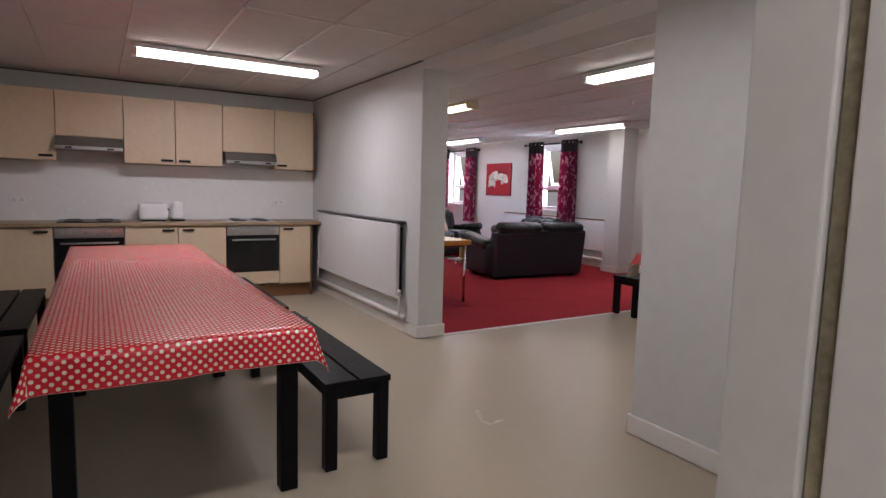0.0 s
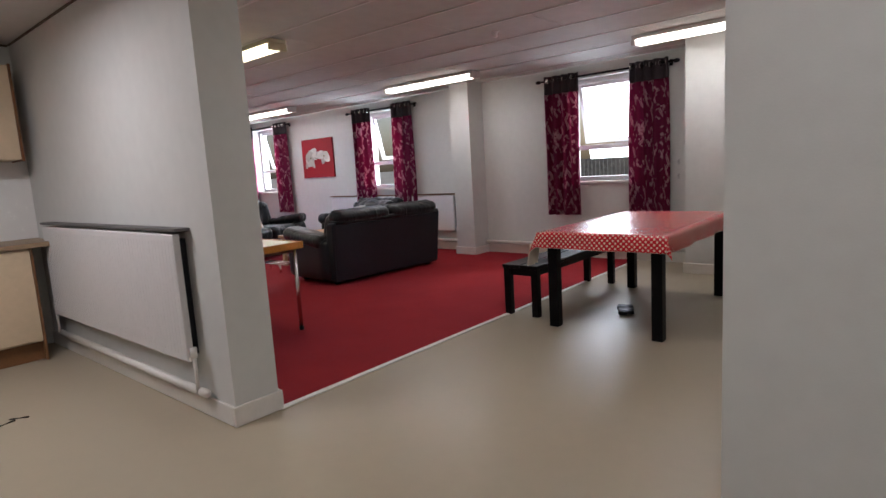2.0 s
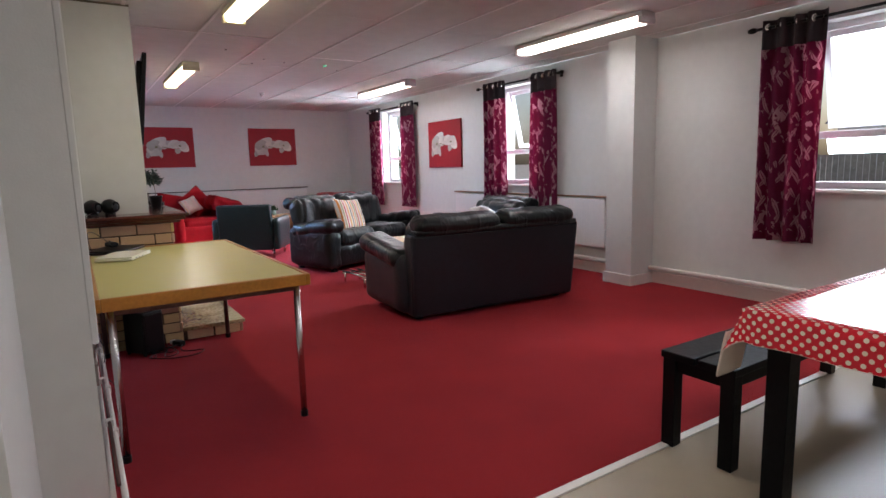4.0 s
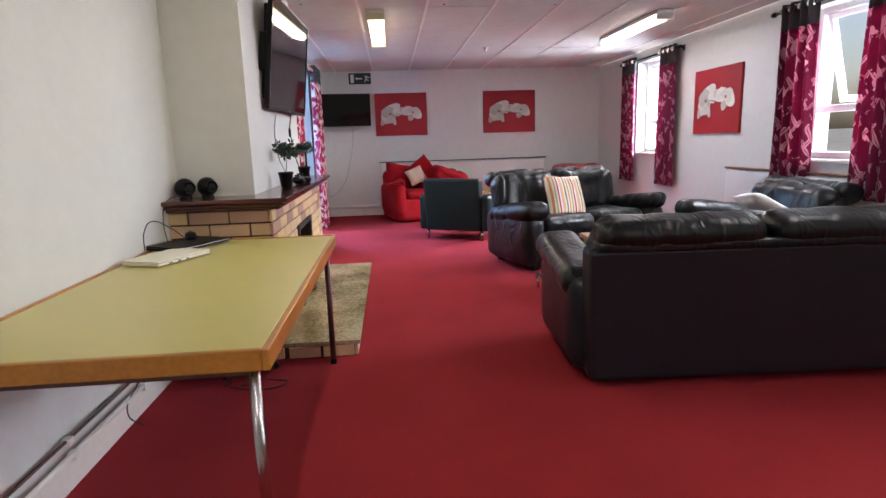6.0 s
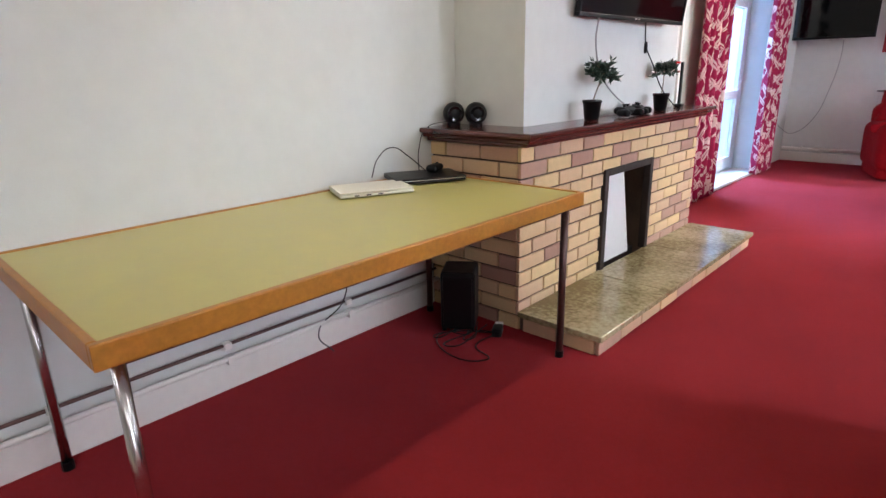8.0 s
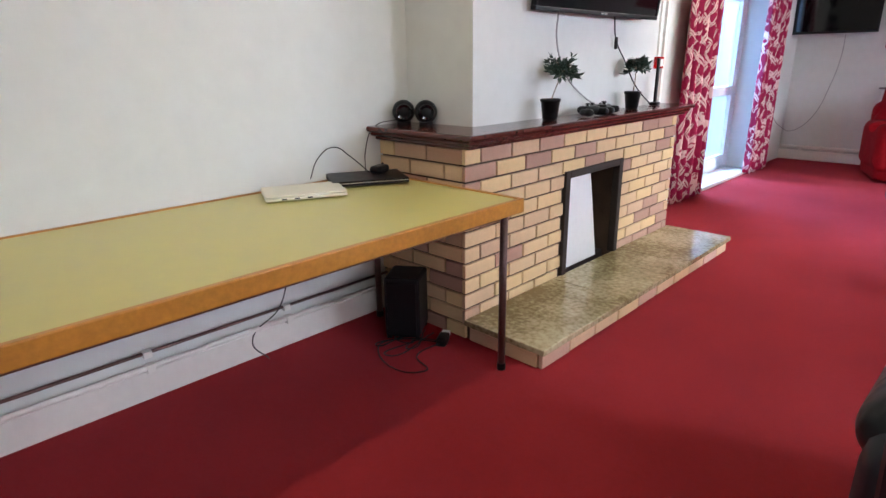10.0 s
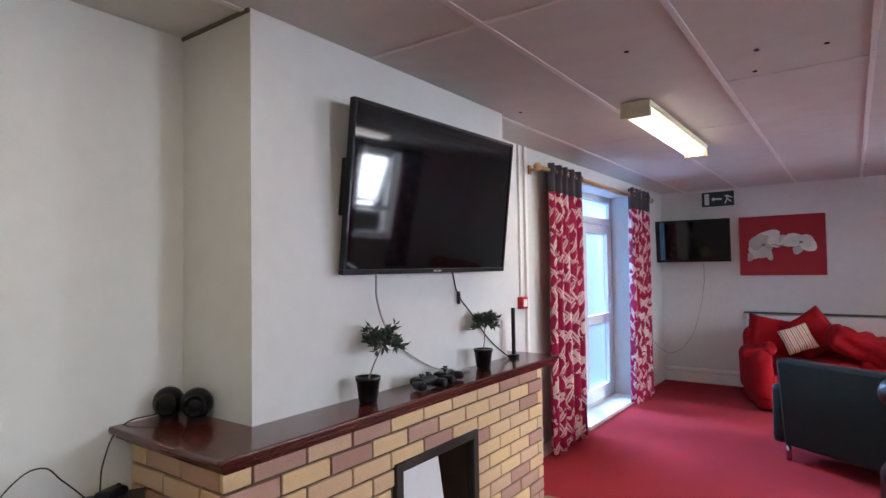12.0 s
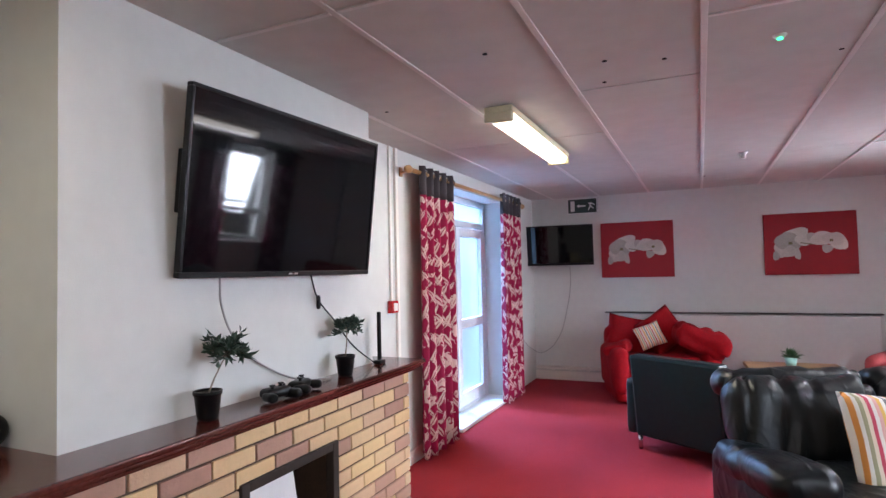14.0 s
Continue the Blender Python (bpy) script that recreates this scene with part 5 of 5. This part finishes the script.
solid("floor_scuff", bm, surf("pale_scuff", (0.60, 0.57, 0.50), 0.3, var=0.3, scale=30), "pale worn scuff on the vinyl floor", "scuff", "structure")
for k, (dx, dy, a) in enumerate(((0, 0, 20), (0.07, 0.03, -35), (-0.05, 0.05, 60))):
    o = solid("debris", SB(0, 0, 0.004, 0.10, 0.012, 0.008, 0.003, cuts=3, wrinkle=0.004), SOIL, "thin dark scrap lying on the kitchen floor", "scrap", group="floor scraps")
    o.matrix_basis = pose(-1.0 + dx, 1.19 + dy, -0.002, 0, 0, a)
o = solid("cloth_scrap", SB(0, 0, 0.018, 0.26, 0.13, 0.036, 0.016, cuts=14, wrinkle=0.02, freq=14), BLACKP, "crumpled dark cloth under the window table", "cloth", smooth=True)
o.matrix_basis = pose(2.80, -0.84, 0.0, 0, 0, 25)
for z in (1.185, 1.02):
    hk = thing("coat_hook", "small grey metal hook on the wall", "hook", XW, -0.50, z)
    part("plate", B(-0.006, -0.012, -0.03, 0, 0.012, 0.03, 0.002), STEEL, hk)
    part("peg", rod(bmesh.new(), (-0.004, 0, -0.01), (-0.035, 0, 0.012), 0.006, 8), STEEL, hk)

# ---- fire extinguisher and its notice ----
fe = thing("fire_extinguisher", "red fire extinguisher with a black horn on the wall", "fire extinguisher", -0.225, -3.545, 0.375)
part("cylinder", lathe(bmesh.new(), [(0.060, 0.0), (0.066, 0.012), (0.066, 0.33), (0.060, 0.37), (0.040, 0.405), (0.026, 0.42), (0.026, 0.44)], 28), REDP, fe, smooth=True)
part("label_band", lathe(bmesh.new(), [(0.0665, 0.265), (0.0672, 0.266), (0.0672, 0.314), (0.0665, 0.315)], 28), BLACKP, fe, "black band with white lettering", smooth=True)
for k, (dz, w) in enumerate(((0.245, 0.5), (0.228, 0.7), (0.205, 0.75), (0.192, 0.6), (0.14, 0.8), (0.128, 0.7))):
    bm = bmesh.new()
    for i in range(10):
        a0 = math.pi - w / 2 + w * i / 10 - 0.25
        a1 = a0 + w / 10
        vs = [bm.verts.new((0.0668 * math.cos(a), 0.0668 * math.sin(a), dz + h)) for a, h in ((a0, 0), (a1, 0), (a1, 0.0035), (a0, 0.0035))]
        bm.faces.new(vs)
    part("label_line", bm, WHITEP, fe)
writing("label_text", "CO2", 0.026, pose(-0.0662, 0.016, 0.298, 90, 0, -104), WHITEP, fe)
part("valve", rod(bmesh.new(), (0, 0, 0.44), (0, 0, 0.475), 0.018, 14), CHROME, fe, smooth=True)
bm = B(-0.012, -0.09, 0.468, 0.012, 0.03, 0.484, 0.004)
part("carry_handle", bm, REDP, fe)
bm = B(-0.011, -0.085, 0, 0.011, 0.025, 0.010, 0.003)
bm.transform(Matrix.Translation((0, 0.0, 0.500)) @ Matrix.Rotation(radians(-14), 4, 'X'))
part("squeeze_lever", bm, REDP, fe)
part("safety_pin", rod(bmesh.new(), (-0.02, 0.015, 0.49), (0.02, 0.015, 0.49), 0.004, 8), CHROME, fe)
cable("hose", [(0, 0.015, 0.455), (0, 0.06, 0.462), (-0.004, 0.098, 0.435), (-0.004, 0.106, 0.39)], 0.011, REDP, "short red discharge tube", parent=fe)
part("horn", lathe(bmesh.new(), [(0.022, 0.145), (0.036, 0.155), (0.030, 0.30), (0.020, 0.385), (0.012, 0.40)], 16, Matrix.Translation((-0.004, 0.106, 0.0))), BLACKP, fe, "black plastic horn", smooth=True)
part("wall_bracket", B(0.04, -0.03, 0.36, 0.085, 0.03, 0.44, 0.003), BLACKP, fe)

no = thing("safety_notice", "white safety notice with red, black and green panels", "sign")
no.matrix_basis = pose(-0.14, -3.57, 1.10, 90, 0, -90)
part("sheet", B(-0.10, -0.10, 0, 0.10, 0.10, 0.003), SIGNW, no)
GREEN = surf("sign_green", (0.02, 0.26, 0.09), 0.4, var=0.05)
for y0, y1, mt in ((0.062, 0.092, REDP), (0.020, 0.055, BLACKP), (-0.003, 0.016, GREEN), (-0.026, -0.007, GREEN), (-0.048, -0.030, REDP), (-0.070, -0.052, REDP)):
    part("panel", B(-0.065, y0, 0.003, 0.095, y1, 0.0042), mt, no)
    part("pictogram", B(-0.090, y0 + 0.001, 0.003, -0.070, y1 - 0.001, 0.0042), mt, no)
    part("text_line", B(-0.055, (y0 + y1) / 2 - 0.002, 0.0043, 0.07, (y0 + y1) / 2 + 0.002, 0.005), SIGNW, no)
part("text_line", B(-0.05, -0.09, 0.003, 0.08, -0.082, 0.0042), BLACKP, no)

# ---- on the mantel shelf ----
MZ = 0.974


def potted_olive(x, y, lean, label, seed):
    t = thing("potted_plant", label, "plant", x, y, MZ, 0, "mantel plants")
    part("pot", lathe(bmesh.new(), [(0.036, 0), (0.040, 0.02), (0.048, 0.092), (0.052, 0.094), (0.052, 0.108), (0.046, 0.108), (0.044, 0.098)], 20), BLACKP, t, smooth=True)
    part("soil", rod(bmesh.new(), (0, 0, 0.085), (0, 0, 0.100), 0.044, 16), SOIL, t)
    bm, rn = bmesh.new(), random.Random(seed)
    pts = [Vector((0, 0, 0.09)), Vector((0.004, lean * 0.3, 0.15)), Vector((0, lean, 0.24))]
    for a, b, r in zip(pts, pts[1:], (0.0038, 0.003)):
        rod(bm, a, b, r, 7, r * 0.8)
    top = pts[-1]
    tips = []
    for k in range(24):
        d = Vector((rn.uniform(-1, 1), rn.uniform(-1, 1), rn.uniform(-0.3, 1.0))).normalized() * rn.uniform(0.035, 0.085)
        rod(bm, top, top + d, 0.0014, 5, 0.0008)
        tips.append(d)
    part("stem", bm, BARK, t, "thin pale stem with twigs", smooth=True)
    bm = bmesh.new()
    for d in tips:
        for q in range(15):
            base = top + d * rn.uniform(0.3, 1.05)
            dr = (d.normalized() * 0.6 + Vector((rn.uniform(-1, 1), rn.uniform(-1, 1), rn.uniform(-0.7, 0.8)))).normalized()
            ln, wd = rn.uniform(0.028, 0.048), rn.uniform(0.006, 0.0105)
            side = dr.cross(Vector((rn.uniform(-1, 1), rn.uniform(-1, 1), 1))).normalized()
            up = dr.cross(side) * 0.002
            v = [bm.verts.new(c) for c in (base, base + dr * ln * 0.5 + side * wd + up, base + dr * ln - up * 2, base + dr * ln * 0.5 - side * wd + up)]
            bm.faces.new((v[0], v[1], v[2]))
            bm.faces.new((v[0], v[2], v[3]))
    tagged(part("leaves", bm, PLANTG, t, "narrow grey-green leaves"), kind="stuff")


potted_olive(0.745, 3.775, 0.10, "small olive plant in a black pot on the mantel shelf", 5)
potted_olive(0.735, 4.68, 0.02, "small olive plant in a black pot on the mantel shelf", 6)

for i, (x, y) in enumerate(((0.275, 3.20), (0.385, 3.245))):
    sp = thing("desk_speaker", "small round black desktop speaker on the mantel shelf", "speaker", x, y, MZ, 50, "desktop speakers")
    bm = bmesh.new()
    bmesh.ops.create_uvsphere(bm, u_segments=22, v_segments=14, radius=0.056, matrix=Matrix.Translation((0, 0, 0.062)))
    part("shell", bm, BLACKP, sp, smooth=True)
    part("driver_ring", lathe(bmesh.new(), [(0.034, 0.040), (0.040, 0.044), (0.036, 0.052), (0.018, 0.050)], 22, Matrix.Translation((0, 0, 0.062)) @ Matrix.Rotation(radians(90), 4, 'X')), SCREEN, sp)
    part("foot", rod(bmesh.new(), (0, 0, 0), (0, 0, 0.014), 0.034, 16), BLACKP, sp)


def controller(x, y, rz):
    t = thing("game_controller", "black game controller lying on the mantel shelf", "game controller", x, y, MZ, rz, "game controllers")
    part("body", SB(0, 0, 0.034, 0.13, 0.075, 0.042, 0.02, cuts=6), BLACKP, t, smooth=True)
    for s in (-1, 1):
        part("grip", SB(s * 0.058, -0.035, 0.024, 0.045, 0.09, 0.040, 0.019, Matrix.Rotation(radians(s * 14), 4, 'Z'), cuts=5), BLACKP, t, smooth=True)
        part("stick", lathe(bmesh.new(), [(0.008, 0.05), (0.006, 0.062), (0.013, 0.066), (0.012, 0.070)], 12, Matrix.Translation((s * 0.03, -0.005 + 0.01 * s, 0))), BLACKP, t)
    for k in range(4):
        a = k * math.pi / 2
        part("button", rod(bmesh.new(), (0.045 + 0.012 * math.cos(a), 0.016 + 0.012 * math.sin(a), 0.05), (0.045 + 0.012 * math.cos(a), 0.016 + 0.012 * math.sin(a), 0.058), 0.005, 10), DGREY, t)


controller(0.765, 4.12, 80)
controller(0.755, 4.29, 105)
rt = thing("aerial", "upright black stick aerial on the mantel shelf", "aerial", 0.70, 5.08, MZ)
part("base", SB(0, 0, 0.012, 0.05, 0.07, 0.024, 0.008, cuts=3), BLACKP, rt, smooth=True)
part("mast", B(-0.007, -0.014, 0.02, 0.007, 0.014, 0.30, 0.003), BLACKP, rt)

# white board leaning in the fire opening
bm = bmesh.new()
front = [(3.955, 0.106), (4.36, 0.106), (4.295, 0.645), (4.02, 0.645)]
lo = [bm.verts.new((0.735 - (z - 0.1) * 0.06, y, z)) for y, z in front]
hi = [bm.verts.new((0.727 - (z - 0.1) * 0.06, y, z)) for y, z in front]
bm.faces.new(lo), bm.faces.new(hi[::-1])
for i in range(4):
    bm.faces.new((lo[i], hi[i], hi[(i + 1) % 4], lo[(i + 1) % 4]))
solid("board", bm, WHITEBOARD, "plain white board leaning inside the fire opening", "board")

# ---- on and under the yellow table ----
lp = thing("laptop", "closed black laptop on the yellow table", "laptop", 0.375, 2.87, 0.7515, 62)
part("base", B(-0.17, -0.12, 0.004, 0.17, 0.12, 0.016, 0.004), BLACKP, lp)
part("lid", B(-0.17, -0.12, 0.018, 0.17, 0.12, 0.026, 0.003), BLACKP, lp)
part("edge_trim", B(-0.165, -0.1205, 0.0155, 0.165, -0.118, 0.0185), STEEL, lp)
ms = thing("mouse", "black computer mouse on the closed laptop", "mouse", 0.36, 2.96, 0.7775, 20)
part("shell", SB(0, 0, 0.017, 0.06, 0.10, 0.034, 0.016, cuts=6), BLACKP, ms, smooth=True)
part("wheel", rod(bmesh.new(), (-0.004, 0.03, 0.033), (0.004, 0.03, 0.033), 0.008, 10), DGREY, ms)
wl = thing("keyboard", "closed cream laptop-sized case on the yellow table", "laptop", 0.40, 2.52, 0.7515, 66)
part("base", B(-0.16, -0.105, 0.002, 0.16, 0.105, 0.014, 0.004), PAPER, wl)
part("lid", B(-0.16, -0.105, 0.016, 0.16, 0.105, 0.024, 0.004), PAPER, wl)
for k in range(3):
    part("port", B(-0.10 + 0.05 * k, -0.1056, 0.006, -0.08 + 0.05 * k, -0.1045, 0.011), BLACKP, wl)
cable("cable", [(0.36, 2.90, 0.785), (0.30, 2.84, 0.86), (0.24, 2.80, 0.90), (0.225, 2.72, 0.86), (0.24, 2.66, 0.775)], 0.0025, DGREY, "thin dark cable looped behind the laptop")
cable("cable", [(0.27, 3.16, 1.0), (0.215, 3.06, 0.97), (0.212, 3.0, 0.86), (0.23, 2.98, 0.76)], 0.0025, DGREY, "thin cable hanging from the desktop speakers")
cable("cable", [(0.225, 2.6, 0.69), (0.215, 2.55, 0.5), (0.212, 2.5, 0.30), (0.24, 2.44, 0.22), (0.23, 2.3, 0.1), (0.27, 2.35, 0.012)], 0.003, DGREY, "thin cable hanging down the wall under the table")

sw = thing("subwoofer", "black subwoofer box on the carpet under the table", "speaker", 0.50, 2.975, 0, 34)
part("cabinet", B(-0.085, -0.10, 0.012, 0.085, 0.10, 0.31, 0.014), BLACKP, sw)
part("grille", B(-0.072, -0.106, 0.03, 0.072, -0.098, 0.29, 0.004), BLACKP, sw)
for s in (-1, 1):
    for q in (-1, 1):
        part("foot", rod(bmesh.new(), (s * 0.07, q * 0.08, 0), (s * 0.07, q * 0.08, 0.014), 0.012, 10), BLACKP, sw)
rn = random.Random(8)
for k in range(3):
    pts = [(0.52 + 0.06 * k, 3.02, 0.02)] + [(0.60 + rn.uniform(-0.1, 0.25), 2.85 + rn.uniform(-0.16, 0.14), 0.006 + 0.004 * k) for _ in range(5)] + [(0.74, 2.98, 0.02)]
    cable("cable", pts, 0.003, BLACKP, "tangled black cable on the carpet by the subwoofer")
ad = thing("power_adapter", "small black power adapter on the carpet by the hearth", "adapter", 0.72, 3.0, 0, 30)
part("case", SB(0, 0, 0.02, 0.05, 0.09, 0.038, 0.008, cuts=3), BLACKP, ad, smooth=True)
part("plug", B(-0.02, 0.05, 0.008, 0.02, 0.075, 0.035, 0.004), WHITEP, ad)

# ---- cables below the televisions ----
GREYC = surf("grey_cable_sheath", (0.34, 0.33, 0.33), 0.5, var=0.1)
cable("cable", [(0.70, 3.88, 1.50), (0.668, 3.92, 1.38), (0.655, 4.02, 1.22), (0.655, 4.18, 1.10), (0.68, 4.42, 1.0), (0.70, 4.6, 0.982)], 0.0045, GREYC, "grey cable hanging from the television")
cable("cable", [(0.70, 4.45, 1.50), (0.665, 4.55, 1.38), (0.655, 4.70, 1.26), (0.655, 4.88, 1.10), (0.68, 5.04, 0.99)], 0.004, BLACKP, "black cable hanging from the television")
part_plug = thing("cable_box", "small black inline plug on the television cable", "adapter", 0.662, 4.56, 1.33)
part("case", SB(0, 0, 0.03, 0.02, 0.02, 0.07, 0.008, cuts=3), BLACKP, part_plug, smooth=True)
cable("cable", [(0.85, 9.72, 1.53), (0.83, 9.82, 1.3), (0.76, 9.88, 0.95), (0.62, 9.90, 0.55), (0.45, 9.88, 0.38), (0.34, 9.60, 0.45), (0.315, 9.3, 0.60)], 0.0045, GREYC, "grey cable looping down from the small television")
socket(pose(0.3, 9.28, 0.62, 90, 0, 90), 0.086, BLACKP, "black single socket near the corner", (0.0,))

# ---- fire alarm call point and conduit ----
cp = thing("call_point", "red fire alarm call point on the wall", "alarm", 0.30, 5.92, 1.245)
part("box", B(0, -0.045, -0.045, 0.045, 0.045, 0.045, 0.005), REDP, cp)
part("glass_panel", B(0.045, -0.028, -0.028, 0.048, 0.028, 0.028), SIGNW, cp)
co = thing("conduit", "white cable conduit running up to the ceiling", "conduit", 0.30, 5.92, 0)
part("channel", B(0, -0.013, 1.29, 0.018, 0.013, CEIL - 0.006, 0.003), GLOSS, co)
part("channel", B(0, 0.075, 0.12, 0.022, 0.115, CEIL - 0.006, 0.003), GLOSS, co)

# ---- ceiling fittings ----
sd = thing("detector", "white ceiling detector with a green light", "detector", 2.754, 4.934, CEIL)
part("body", lathe(bmesh.new(), [(0.012, -0.016), (0.022, -0.012), (0.027, -0.003)], 20), WHITEP, sd, smooth=True)
part("led", rod(bmesh.new(), (0, 0.0, -0.022), (0, 0.0, -0.016), 0.012, 10), glow("green_led", (0.05, 0.9, 0.35), 3.0), sd, "small green lamp")
for x, y in ((2.784, 7.66), (2.726, 0.297)):
    sd = thing("detector", "small white ceiling detector", "detector", x, y, CEIL)
    part("body", lathe(bmesh.new(), [(0.012, -0.055), (0.022, -0.045), (0.02, -0.02), (0.04, -0.004)], 18), WHITEP, sd, smooth=True)
for x, y in ((1.58, 4.56), (2.045, 4.90), (2.0, 5.21), (2.465, 5.206), (3.03, 5.25), (3.08, 8.77), (0.745, 5.14), (2.49, 8.9), (2.30, 5.0), (3.66, 5.0)):
    solid("screw_head", lathe(bmesh.new(), [(0.004, -0.006), (0.011, -0.004), (0.011, 0.0)], 10, Matrix.Translation((x, y, CEIL))), BLACKP, "dark screw head in the ceiling board", "screw", group="ceiling screws")

# small plant on the far coffee table
sp = thing("potted_plant", "small green plant in a mint pot on the coffee table", "plant", 3.22, 8.97, 0.46)
part("pot", lathe(bmesh.new(), [(0.045, 0), (0.058, 0.09), (0.053, 0.09), (0.05, 0.075)], 18), TEALP, sp, smooth=True)
bm, rn = bmesh.new(), random.Random(2)
for k in range(170):
    a, e = rn.uniform(0, 6.283), rn.uniform(0.15, 1.5)
    dr = Vector((math.cos(a) * math.cos(e), math.sin(a) * math.cos(e), math.sin(e)))
    ln = rn.uniform(0.06, 0.13)
    side = dr.cross(Vector((0, 0, 1))).normalized() * 0.006
    b0 = Vector((rn.uniform(-0.025, 0.025), rn.uniform(-0.025, 0.025), 0.08))
    v = [bm.verts.new(c) for c in (b0 - side, b0 + side, b0 + dr * ln * 0.6 + side * 1.4, b0 + dr * ln - Vector((0, 0, 0.012)), b0 + dr * ln * 0.6 - side * 1.4)]
    bm.faces.new(v)
tagged(part("leaves", bm, GRASSG, sp, "short spiky green leaves"), kind="stuff")

# ---- outside the windows ----
BRICKH = surf("pale_render_house", (0.66, 0.60, 0.54), 0.9, var=0.15, scale=3)
ROOFM = surf("slate_roof", (0.16, 0.15, 0.16), 0.8, var=0.2, scale=4)
ho = thing("house", "pale rendered house with a slate roof across the yard", "house", 30.0, 2.0, -0.15)
part("wall", B(0, -9, 0, 7, 9, 3.0), BRICKH, ho)
bm = bmesh.new()
v = [bm.verts.new(c) for c in ((-0.4, -9.4, 2.9), (7.4, -9.4, 2.9), (7.4, 9.4, 2.9), (-0.4, 9.4, 2.9), (3.5, -9.4, 4.9), (3.5, 9.4, 4.9))]
for f in ((0, 1, 2, 3), (0, 3, 5, 4), (1, 4, 5, 2), (0, 4, 1), (3, 2, 5)):
    bm.faces.new([v[i] for i in f])
part("roof", bm, ROOFM, ho)
for k in range(6):
    w = part("window", B(-0.03, -7.9 + 2.8 * k, 1.0, 0.02, -6.6 + 2.8 * k, 2.2, 0.01), UPVC, ho)
    part("pane", B(-0.045, -7.8 + 2.8 * k, 1.1, -0.031, -6.7 + 2.8 * k, 2.1), OVENG, w)
fn = thing("fence", "pale board fence across the yard", "fence", 24.0, 2.0, -0.15)
for k in range(90):
    part("board", B(0, -9 + 0.2 * k, 0, 0.02, -8.82 + 0.2 * k, 1.45 + 0.02 * (k % 3)), BARK, fn)
tr = thing("tree", "bare slender tree trunk outside the window", "tree", 10.5, -0.75, -0.15)
bm, rn = bmesh.new(), random.Random(12)
p = Vector((0, 0, 0))
for k in range(9):
    q = p + Vector((rn.uniform(-0.06, 0.06), rn.uniform(-0.06, 0.06), 0.6))
    rod(bm, p, q, 0.10 - 0.009 * k, 9, 0.10 - 0.009 * (k + 1))
    p = q
part("trunk", bm, surf("grey_bark", (0.22, 0.19, 0.16), 0.9, var=0.3, scale=12, bump=0.6), tr, smooth=True)
bm = bmesh.new()
for k in range(26):
    z = rn.uniform(1.6, 5.2)
    a = rn.uniform(0, 6.28)
    d = Vector((math.cos(a), math.sin(a), rn.uniform(0.2, 0.9))) * rn.uniform(0.5, 1.3)
    b0 = Vector((0, 0, z))
    rod(bm, b0, b0 + d * 0.6, 0.02, 6, 0.012)
    for s in range(3):
        rod(bm, b0 + d * 0.6, b0 + d * 0.6 + Vector((rn.uniform(-0.4, 0.4), rn.uniform(-0.4, 0.4), rn.uniform(0.1, 0.5))), 0.01, 5, 0.004)
part("branches", bm, surf("grey_twig", (0.22, 0.18, 0.15), 0.9, var=0.3, scale=12), tr)

# ---- bricks of the fireplace ----
BL, BH, J = 0.215, 0.066, 0.010


CACHE = {}


def lay(x, y, z, ln, along_x=False, h=BH):
    key = (round(ln, 3), along_x, round(h, 3))
    if key not in CACHE:
        CACHE[key] = finish("brick", B(0, 0, 0, ln if along_x else 0.02, 0.02 if along_x else ln, h, 0.0035), BRICK)
    o = new("brick", CACHE[key])
    o.parent = FP
    o.location = (x + brn.uniform(-0.0015, 0.0015) * (not along_x), y + brn.uniform(-0.0015, 0.0015) * along_x, z)


brn = random.Random(21)
Y0, Y1 = 3.10, 5.30
for c in range(12):
    z = 0.004 + 0.0755 * c
    y = Y0
    first = True
    while y < Y1 - 0.02:
        ln = (0.1025 if c % 2 else BL) if first else BL
        first = False
        e = min(y + ln, Y1)
        for a, b in ((y, e),):
            if z + BH > 0.10 and z < 0.66:
                if a < 3.90 < b:
                    b2 = 3.90
                    if b2 - a > 0.03:
                        lay(0.752, a, z, b2 - a)
                    if b > 4.54:
                        lay(0.752, 4.54, z, b - 4.54)
                    continue
                if a >= 3.90 and b <= 4.54:
                    continue
                if a < 4.54 < b:
                    if b - 4.54 > 0.03:
                        lay(0.752, 4.54, z, b - 4.54)
                    continue
            if b - a > 0.02:
                lay(0.752, a, z, b - a)
        y = e + J
    x, first = 0.75, True
    while x > X0 + 0.02:
        ln = (BL if c % 2 else 0.1025) if first else BL
        first = False
        a = max(x - ln, X0 + 0.003)
        if x - a > 0.02:
            lay(a, Y0, z, x - a, True)
        x = a - J
y = 3.105
while y < 5.29:
    e = min(y + BL, 5.30)
    lay(1.188, y, 0.004, e - y)
    y = e + J
for x in (0.80, 1.0):
    lay(x, 3.10, 0.004, 0.185, True)
